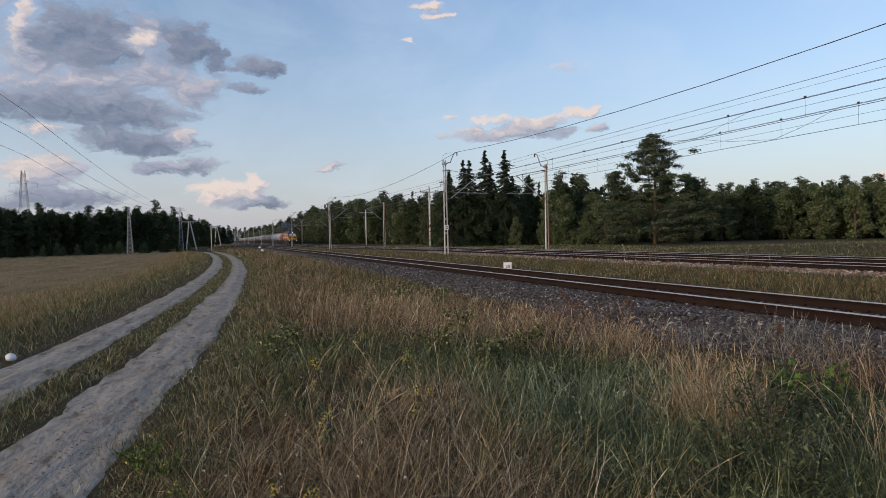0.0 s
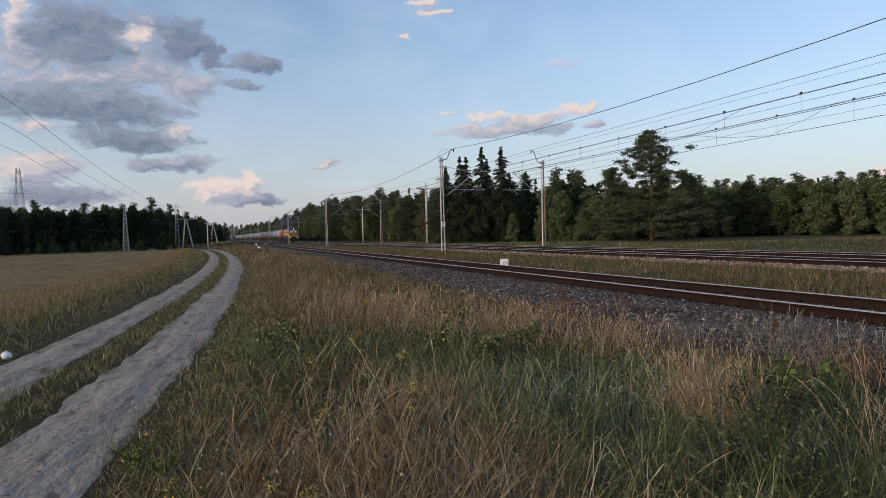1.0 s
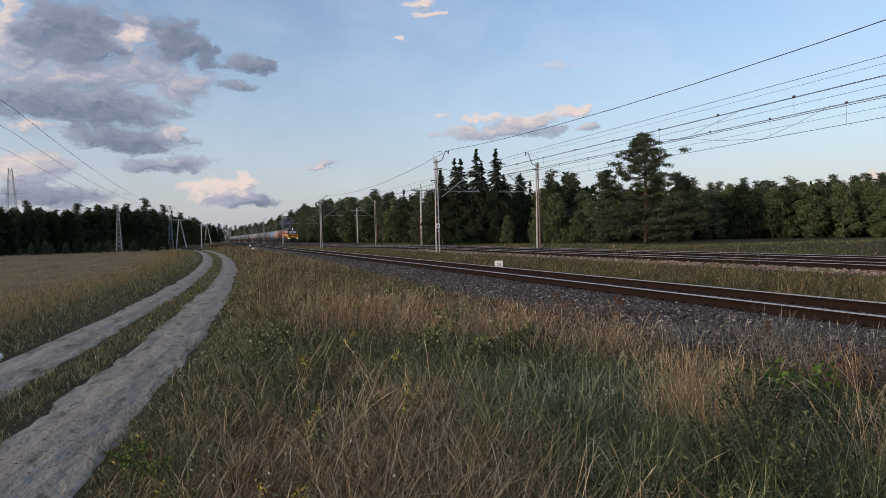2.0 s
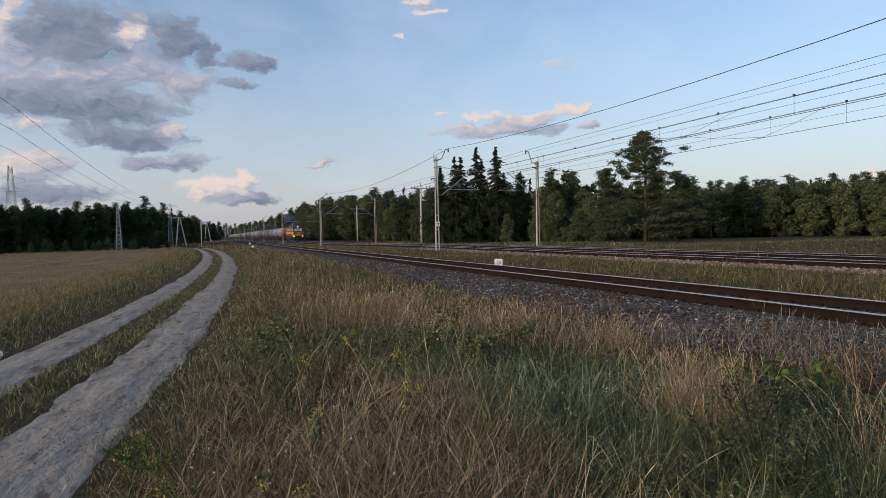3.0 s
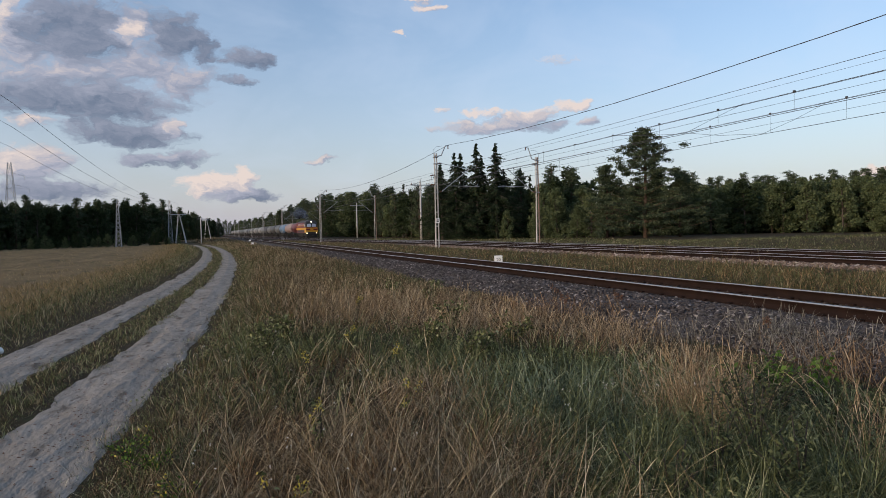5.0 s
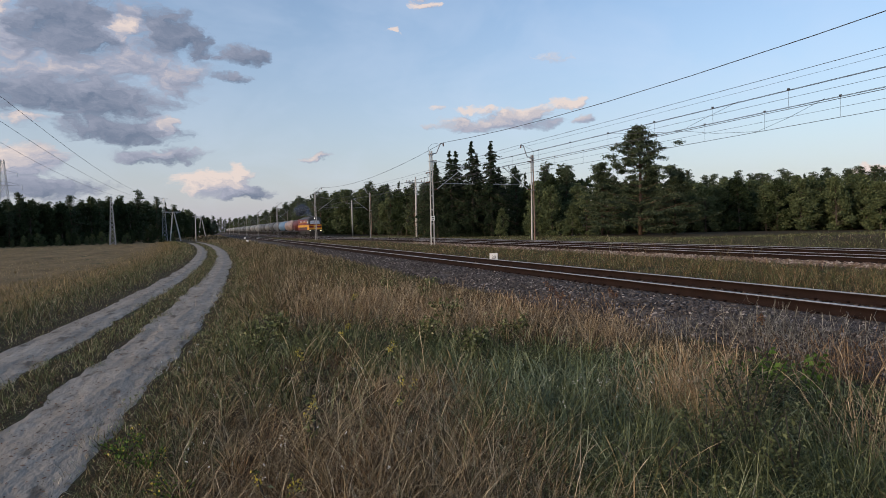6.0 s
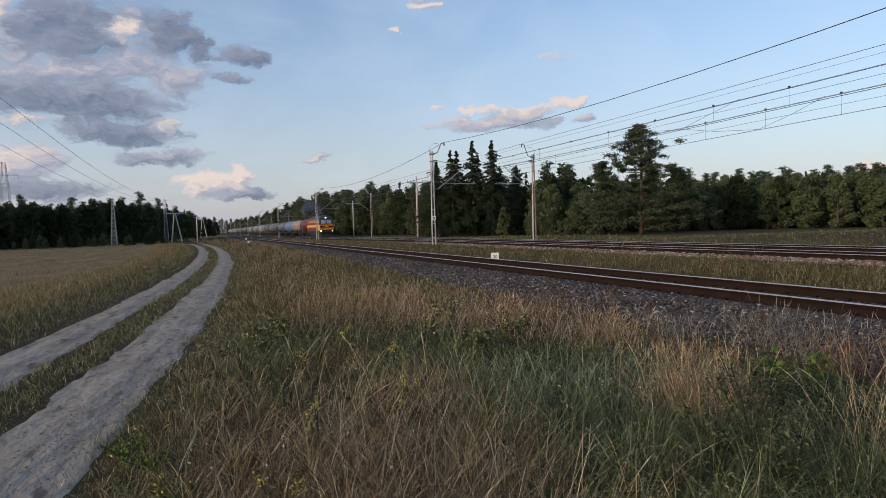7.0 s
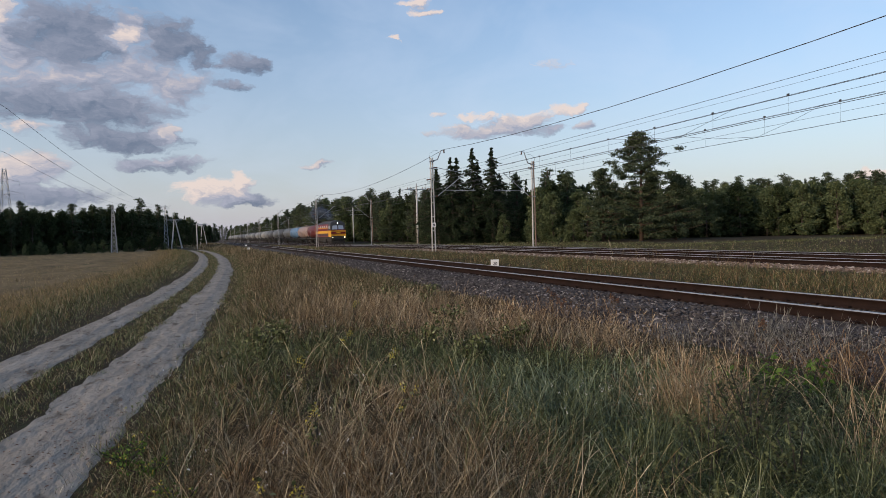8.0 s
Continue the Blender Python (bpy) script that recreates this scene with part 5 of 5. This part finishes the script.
def grass():
    x, y, r, rs = spray(250000, 1.6, 110, -24, 68, 3)
    k = verge(x, y)
    x, y, r = x[k], y[k], r[k]
    # tussocks: blades gather round a root and lean out from it
    cell = 0.26 + 0.02 * np.minimum(np.floor(r / 3), 8)
    i, j = np.floor(x / cell), np.floor(y / cell)
    hx, hy = np.sin(i * 12.9898 + j * 78.233) * 43758.5453, np.sin(i * 39.346 + j * 11.135) * 24634.6345
    hx, hy = hx - np.floor(hx), hy - np.floor(hy)
    cx, cy = (i + 0.2 + 0.6 * hx) * cell, (j + 0.2 + 0.6 * hy) * cell
    aim = np.arctan2(y - cy, x - cx) + rs.normal(0, 0.5, len(x))
    aim = np.where(rs.rand(len(x)) < 0.3, 2.2 * ripple(x, y, 0.8) + rs.normal(0, 0.5, len(x)), aim)
    x, y = x + (cx - x) * 0.5, y + (cy - y) * 0.5
    r = np.hypot(x, y)
    g = greenness(x, y) + (hx - 0.5) * 0.45 + rs.normal(0, 0.14, len(x))
    hh = height_at(x, y, rs) * (1 + 0.18 * ripple(x, y, 1.4)) * (0.72 + 0.5 * hy)
    u = np.clip(0.6 * hy + 0.4 * rs.rand(len(x)), 0, 1)
    sel = [("green_grass", (g > 0.55) & (u < 0.8), 0.42, M_GREEN, "green meadow grass beside the railway", 1.15, 0.0038),
           ("dry_grass", (g <= 0.55) & (u < 0.66), 0.52, M_DRY, "dry straw-coloured meadow grass beside the railway", 1.35, 0.0026),
           ("brown_grass", (g <= 0.55) & (u >= 0.66), 0.44, M_RUSTG, "brown withered meadow grass beside the railway", 1.25, 0.0027),
           ("weeds", (g > 0.55) & (u >= 0.8), 0.36, M_DARKW, "low dark weeds among the grass", 0.5, 0.0065)]
    for name, m, h, mt, lab, bend, w in sel:
        blades(name, x[m], y[m], r[m], h * hh[m] * rs.uniform(0.5, 1.25, m.sum()), mt, rs, lab, w, bend, 6 if name != "weeds" else 4, aim=aim[m])
    # pale arching blades over the rest, their tips hanging down
    x, y, r, rs = spray(11000, 2.0, 16, -20, 66, 17)
    k = verge(x, y) & (greenness(x, y) < rs.uniform(0.3, 0.85, len(x)))
    x, y, r = x[k], y[k], r[k]
    hh = height_at(x, y, rs) * rs.uniform(0.5, 1.15, len(x)) * (1 + 0.25 * ripple(x, y, 1.9))
    aim = 1.6 * ripple(x, y, 1.3) + 0.6 + rs.normal(0, 0.9, len(x))
    blades("arching_grass", x, y, r, 0.74 * hh, M_PALE, rs, "pale dry grass blades with hanging tips", 0.0030, 1.5, 7, aim=aim)
    # the same strip farther off, where single blades are fine
    for n, y0, y1, seed in ((60000, 13, 60, 71), (26000, 55, 300, 72)):
        rs = np.random.RandomState(seed)
        y = np.exp(rs.uniform(math.log(y0), math.log(y1), n))
        lo, hi = road_x(y) + 1.22, np.interp(y, [0, 20, 45], [7.0, 7.3, 8.3])
        x = lo + (hi - lo) * rs.rand(n)
        g = greenness(x, y) + rs.normal(0, 0.2, n)
        h = 0.52 * height_at(x, y, rs) * (1 + 0.25 * ripple(x, y, 0.9)) * rs.uniform(0.5, 1.2, n)
        r = np.hypot(x, y)
        for m, mt in ((g > 0.62, M_OLIVE), (g <= 0.62, M_DRY)):
            blades("far_verge_grass", x[m], y[m], r[m], h[m], mt, rs, "dry and green grass along the railway", 0.0030, 0.7, 4)
    # tall stalks with seed heads
    x, y, r, rs = spray(7000, 2.6, 90, -20, 66, 8)
    k = verge(x, y) & (greenness(x, y) < 0.75)
    x, y, r = x[k], y[k], r[k]
    blades("grass_stalks", x, y, r, 0.78 * height_at(x, y, rs) * rs.uniform(0.7, 1.2, len(x)), M_DRY, rs, "tall dry grass stalks with seed heads", 0.0032, 0.8, 6, True)
    # small broad leaves of herbs low in the green patches
    x, y, r, rs = spray(52000, 2.0, 22, -20, 62, 19)
    g = greenness(x, y) + rs.normal(0, 0.12, len(x))
    k = verge(x, y) & (g > 0.62)
    x, y, r, g = x[k], y[k], r[k], g[k]
    top = height_at(x, y, rs) * (0.30 + 0.10 * ripple(x, y, 2.3))
    P = np.stack([x, y, gz(x, y) + top * rs.rand(len(x)) ** 0.6], -1)
    pick = rs.rand(len(x)) < 0.72 + 0.3 * ripple(x, y, 1.6)
    for m, mt in ((pick, M_HERB), (~pick, M_DARKW)):
        V, F = leaf_cloud(P[m], 0.017 + 0.0030 * r[m], rs, 0.25, 0.4)
        tagged(mesh_np("meadow_herbs", V, F, mt), "small-leaved green herbs low among the grass", "herbs", kind="stuff")
    # blue-green tuft
    rs = np.random.RandomState(12)
    n = 2600
    x, y = rs.normal(3.35, 0.65, n), rs.normal(4.75, 0.75, n)
    r = np.hypot(x, y)
    blades("blue_green_grass", x, y, r, 0.52 * rs.uniform(0.5, 1.2, n), M_BLUEG, rs, "thick tuft of blue-green couch grass", 0.0052, 0.75, 5)
    # straw tufts that stand above the rest
    for px, py, sx, h, n, mt, lab in ((3.89, 4.16, 0.22, 0.72, 1000, M_STRAWY, "upright tuft of straw-coloured grass"), (4.35, 9.6, 0.8, 0.6, 1500, M_STRAWY, "pale tuft of straw-coloured grass"),
                                      (5.7, 10.2, 0.8, 0.48, 800, M_RUSTG, "rust-brown tuft of withered grass"), (5.72, 7.90, 0.45, 0.5, 700, M_STRAWY, "pale tuft of straw-coloured grass"), (4.2, 2.9, 0.16, 0.90, 130, M_STRAWY, "upright tuft of straw-coloured grass"),
                                      (6.6, 4.7, 0.45, 0.5, 550, M_RUSTG, "rust-brown tuft of withered grass"), (7.35, 6.3, 0.38, 0.62, 520, M_SILVER, "silvery grey weeds at the foot of the ballast"), (7.1, 5.2, 0.45, 0.62, 420, M_SILVER, "silvery grey weeds at the foot of the ballast"),
                                      (6.5, 7.4, 0.3, 0.42, 200, M_SILVER, "silvery grey weeds at the foot of the ballast"), (8.0, 13.6, 0.22, 0.12, 160, M_GREEN, "small green tuft on the ballast"), (8.0, 5.75, 0.28, 0.12, 260, M_GREEN, "small green tuft on the ballast"), (3.2, 12.8, 1.0, 0.6, 2000, M_STRAWY, "pale tuft of straw-coloured grass")):
        x, y = rs.normal(px, sx, n), rs.normal(py, sx, n)
        blades("grass_tuft", x, y, np.hypot(x, y), h * rs.uniform(0.5, 1.15, n), mt, rs, lab, 0.0034, 0.5, 6, True)
    # middle strip of the road and both its edges
    rs = np.random.RandomState(21)
    for nm, lab, n, c0, c1, h, mix in (("strip_grass", "low trodden grass between the wheel ruts", 46000, -0.58, 0.56, 0.15, 0.6),
                                       ("verge_grass", "grassy verge between the farm road and the field", 60000, -3.9, -1.16, 0.32, 0.55),
                                       ("edge_grass", "low grass creeping over the road's edge", 36000, 1.08, 2.3, 0.22, 0.6)):
        y = np.exp(rs.uniform(math.log(3.2), math.log(190 if nm == "verge_grass" else 105), n))
        c = rs.uniform(c0, c1, n)
        e = 0.15 * ripple(y * 0 + 2 + np.sign(c), y, 2.9) + 0.09 * ripple(y * 0 + 5 + np.sign(c), y, 7.0)
        slim = np.interp(y, [8, 25], [0.0, 0.16])
        x = road_x(y) + c + e - np.sign(c) * slim * (np.abs(c) > 1)
        r = np.hypot(x, y)
        if nm == "strip_grass":
            hh = np.clip(1.2 - (np.abs(c) / 0.45) ** 2, 0.22, 1)
        elif nm == "verge_grass":
            hh = np.clip((-c - 1.1) / 1.3, 0.2, 1)
        else:
            hh = np.clip((c - 1.1) / 0.7, 0.25, 1)
        u = rs.rand(n)
        for m, mt in ((u < mix, M_GREEN), (u >= mix, M_DRY)):
            blades(nm, x[m], y[m], r[m], h * hh[m] * rs.uniform(0.4, 1.3, m.sum()), mt, rs, lab, 0.0028, 0.9, 5)
    # tan grass where the verge runs out into the field
    n = 42000
    y = np.exp(rs.uniform(math.log(4.5), math.log(130), n))
    c = -3.0 - 4.2 * rs.rand(n) ** 1.5
    x = road_x(y) + c
    h = 0.34 * np.clip((8.2 + c) / 4.0, 0.25, 1) * (1 + 0.3 * ripple(x, y, 1.1)) * rs.uniform(0.4, 1.25, n)
    u = rs.rand(n)
    for m, mt in ((u < 0.72, M_FIELD), (u >= 0.72, M_OLIVE)):
        blades("field_edge_grass", x[m], y[m], np.hypot(x, y)[m], h[m], mt, rs, "tan dry grass along the edge of the mown field", 0.0028, 0.7, 4)
    # field
    x, y, r, rs = spray(110000, 8, 170, -50, 4, 31)
    k = x - road_x(y) < -3.0
    blades("stubble", x[k], y[k], r[k], 0.17 * rs.uniform(0.4, 1.3, k.sum()) * (1 + 0.4 * ripple(x[k], y[k], 0.6)), M_FIELD, rs, "short dry stubble of the mown field", 0.0040, 0.6, 4)
    # between the tracks and on the bank beyond
    rs = np.random.RandomState(41)
    for nm, lab, n, x0, x1, y0, y1, h, mats in (
            ("trackside_grass", "rough olive grass between the railway tracks", 80000, 12.1, 17.9, 5.0, 130.0, 0.30, ((0.0, 0.48, M_OLIVE), (0.48, 0.62, M_GREEN), (0.62, 0.9, M_RUSTG), (0.9, 1.01, M_DRY))),
            ("bank_grass", "meadow grass on the bank beyond the tracks", 70000, 28.4, 41.0, 8.0, 130.0, 0.26, ((0.0, 0.45, M_OLIVE), (0.45, 0.85, M_GREEN), (0.85, 1.01, M_DRY)))):
        y = np.exp(rs.uniform(math.log(y0), math.log(y1), n))
        x = x0 + (x1 - x0) * rs.rand(n) ** (1.0 if x1 < 20 else 1.2)
        r = np.hypot(x, y)
        u = rs.rand(n)
        hh = np.clip((x - x0 + 0.2) / 1.0, 0.3, 1) * (1 + 0.35 * ripple(x, y, 0.8))
        for lo, hi, mt in mats:
            m = (u >= lo) & (u < hi)
            blades(nm, x[m], y[m], r[m], h * hh[m] * rs.uniform(0.4, 1.3, m.sum()), mt, rs, lab, 0.0026, 0.7, 4)

    # round behind the camera
    x, y, r, rs = spray(26000, 0.7, 45, 66, 336, 61)
    c = x - road_x(y)
    k = (np.abs(np.abs(c) - 0.87) > 0.5) & (x < 6.9)
    blades("dry_grass", x[k], y[k], r[k], 0.34 * rs.uniform(0.4, 1.3, k.sum()) * np.clip(np.abs(c[k]) / 2.2, 0.3, 1), M_DRY, rs, "dry meadow grass on both sides of the road", 0.0040, 0.9, 4)


grass()


# ---- herbs, shrubs and small things ----
M_YELLOW = leaf_mat("yellow_flowers", [(0.0, (0.45, 0.36, 0.05)), (1.0, (0.62, 0.52, 0.12))], 0.7, 0.2)
M_UMBEL = leaf_mat("white_flowers", [(0.0, (0.60, 0.58, 0.52)), (1.0, (0.80, 0.78, 0.74))], 0.7, 0.2)
M_BRIGHT = leaf_mat("bright_leaves", [(0.0, (0.05, 0.09, 0.018)), (0.6, (0.10, 0.17, 0.035)), (1.0, (0.17, 0.26, 0.06))], 0.5, 0.3)
M_STEM = mat("dark_stem", (0.025, 0.022, 0.017), (0.05, 0.042, 0.03), 9.0, 0.8, 0.1)
M_DOCK = leaf_mat("dried_dock_seed", [(0.0, (0.09, 0.045, 0.03)), (1.0, (0.20, 0.11, 0.07))], 0.8, 0.1)


def herb(name, label, x, y, h, stems, spread, leaf, leaf_size, n_leaf, head=None, n_head=0, seed=1, stem=None):
    """A branching herb: stems, leaves, and flower or seed heads."""
    rs = np.random.RandomState(seed)
    p = tagged(empty(name, pose(x, y, float(gz(x, y)))), label, "wild plant")
    P, Q = [], []
    for k in range(stems):
        a, q = rs.rand() * 6.283, rs.uniform(0.3, 1.0) * spread
        hh = h * rs.uniform(0.7, 1.05)
        pts = [(math.cos(a) * q * t ** 1.4, math.sin(a) * q * t ** 1.4, hh * t - 0.02) for t in (0, 0.3, 0.6, 0.85, 1.0)]
        part("stem", tube(bmesh.new(), pts, 0.0045, 5), stem or M_STEM, p)
        b = np.array(pts)
        t = rs.uniform(0.15, 1.0, n_leaf) * 4
        i = np.clip(t.astype(int), 0, 3)
        c = b[i] + (b[i + 1] - b[i]) * (t - i)[:, None]
        P.append(c + rs.normal(size=(n_leaf, 3)) * leaf_size * 0.7)
        if head is not None:
            t = rs.uniform(0.72, 1.0, n_head) * 4
            i = np.clip(t.astype(int), 0, 3)
            c = b[i] + (b[i + 1] - b[i]) * (t - i)[:, None]
            Q.append(c + rs.normal(size=(n_head, 3)) * 0.014)
    V, F = leaf_cloud(np.concatenate(P), leaf_size, rs, 0.15, 0.55)
    c = mesh_np("foliage", V, F, leaf)
    c.parent = p
    if head is not None:
        V, F = leaf_cloud(np.concatenate(Q), 0.017, rs, 0.5, 0.8)
        c = mesh_np("inflorescence", V, F, head)
        c.parent, c["kind"] = p, "stuff"
    return p


for k, (x, y, h) in enumerate([(1.0, 6.6, 0.62), (1.75, 7.9, 0.6), (2.1, 7.0, 0.5), (0.75, 4.6, 0.5), (1.55, 5.1, 0.5), (2.6, 11.5, 0.55), (0.35, 3.7, 0.4)]):
    herb("goldenrod", "thin yellow-flowered weed standing in the grass", x, y, h, 3, 0.16, M_GREEN, 0.04, 16, M_YELLOW, 26, 100 + k)
for k, (x, y, h, s) in enumerate([(5.1, 4.5, 0.42, 9), (5.45, 4.3, 0.38, 7), (4.9, 4.85, 0.30, 6)]):
    herb("bramble_bush", "low bush with bright green leaves in the grass", x, y, h, s, 0.34, M_BRIGHT, 0.062, 16, None, 0, 120 + k)
for k, (x, y, h) in enumerate([(2.95, 3.05, 0.62), (3.5, 3.2, 0.66), (3.9, 3.6, 0.7), (2.5, 2.9, 0.45), (3.3, 2.7, 0.5), (4.5, 3.9, 0.55)]):
    herb("dark_weed", "dark-stemmed branching weed with small leaves", x, y, h, 8, 0.36, M_DARKW, 0.030, 60, None, 0, 140 + k)
for k, (x, y, h) in enumerate([(6.75, 9.1, 0.62), (7.1, 6.35, 0.55), (5.9, 9.5, 0.6), (6.9, 11.5, 0.5), (5.2, 10.1, 0.55)]):
    herb("dock_plant", "dried brown dock with upright seed spikes", x, y, h, 3, 0.10, M_RUSTG, 0.04, 10, M_DOCK, 70, 160 + k)
for k, (x, y, h, s) in enumerate([(-0.60, 5.3, 0.22, 12), (-0.42, 5.0, 0.17, 10), (-0.2, 4.3, 0.2, 10)]):
    herb("spurge", "low yellow-green herb at the road's edge", x, y, h, s, 0.20, M_BRIGHT, 0.026, 26, M_YELLOW, 3, 180 + k)
for k, (x, y, h) in enumerate([(3.2, 7.3, 0.45), (3.0, 8.6, 0.5), (4.2, 8.3, 0.4), (1.2, 10.2, 0.5), (0.7, 9.2, 0.5), (3.9, 9.9, 0.5), (4.7, 13.2, 0.6), (4.1, 14.0, 0.6)]):
    herb("leafy_weed", "leafy green weed standing among the grass", x, y, h, 9, 0.35, M_GREEN, 0.06, 34, None, 0, 200 + k)


def white_umbels():
    rs = np.random.RandomState(77)
    C = []
    for cx, cy, s, n in ((3.05, 4.3, 0.35, 26), (0.35, 4.0, 0.5, 22), (1.5, 5.3, 0.7, 18), (1.2, 8.8, 1.0, 30), (-0.3, 8.2, 0.25, 16)):
        x, y = rs.normal(cx, s, n), rs.normal(cy, s, n)
        C.append(np.stack([x, y, gz(x, y) + 0.42 * height_at(x, y, rs) + rs.uniform(0, 0.1, n)], -1))
    C = np.concatenate(C)
    P = np.repeat(C, 5, 0) + rs.normal(size=(len(C) * 5, 3)) * 0.006
    V, F = leaf_cloud(P, 0.008, rs, 0.8, 0.9)
    tagged(mesh_np("white_flowers", V, F, M_UMBEL), "tiny white flower heads scattered in the grass", "flowers", kind="stuff")


white_umbels()


def road_litter():
    """Clods, straw bits and pebbles lying on the sand."""
    rs = np.random.RandomState(9)
    n = 4200
    y = np.exp(rs.uniform(math.log(3.5), math.log(45), n))
    side = rs.choice([-1, 1], n)
    x = road_x(y) + side * 0.87 + rs.normal(0, 0.30, n)
    P = np.stack([x, y, gz(x, y) + 0.028], -1)
    V, F = leaf_cloud(P, 0.035, rs, 0.0, 0.5)
    V = V.reshape(-1, 4, 3)
    V[:, :, 2] = P[:, None, 2] + (V[:, :, 2] - P[:, None, 2]) * 0.25
    tagged(mesh_np("road_litter", V.reshape(-1, 3), F, M_DOCK), "dark bits of straw and clods on the sandy ruts", "litter", kind="stuff")


road_litter()


def white_stone(x, y):
    bm = bmesh.new()
    bmesh.ops.create_icosphere(bm, subdivisions=3, radius=0.075)
    for v in bm.verts:
        v.co *= 1 + 0.18 * noise.noise(v.co * 14)
        v.co.z *= 0.85
    ob = tagged(part("stone", bm, M_WHITE, smooth=True), "pale rounded stone at the road's edge", "stone")
    ob.location = (x, y, float(gz(x, y)) + 0.055)


white_stone(-3.02, 11.2)


def tall_stalks(x, y, n, seed):
    rs = np.random.RandomState(seed)
    xs, ys = rs.normal(x, 0.5, n), rs.normal(y, 0.5, n)
    blades("dry_stalks", xs, ys, np.hypot(xs, ys), rs.uniform(0.7, 1.25, n), M_DRY, rs, "pale tall dry stalks between the tracks", 0.0030, 0.2, 6, True)


tall_stalks(15.3, 14.9, 26, 5)
tall_stalks(15.0, 18.6, 30, 6)
tall_stalks(13.4, 17.0, 18, 7)


# ---- pieces of the tracks, last ----
railway_track(TRACKS[0], "rusty single railway track with shiny rail heads", 200, -10.0)
railway_track(TRACKS[1], "electrified railway track on rusty ballast", 100, 8.0)
railway_track(TRACKS[2], "farther electrified railway track on rusty ballast", 100, 8.0)


SPEED = 12.28           # metres a second


def motions():
    for thing, offset, spins in TRAIN:
        walk(thing, [(t, pose(TRACKS[2], 217.3 - SPEED * t + offset, RAIL_Z - 0.28)) for t in (0.0, 2.0, 4.0, 6.0, 8.0)])
        for w in spins:
            base, r = w.location.copy(), w["radius"]
            n = 144
            walk(w, [(8.0 * k / n, pose(*base, math.degrees(SPEED * 8.0 * k / n / r), 0, 0)) for k in range(n + 1)])


motions()
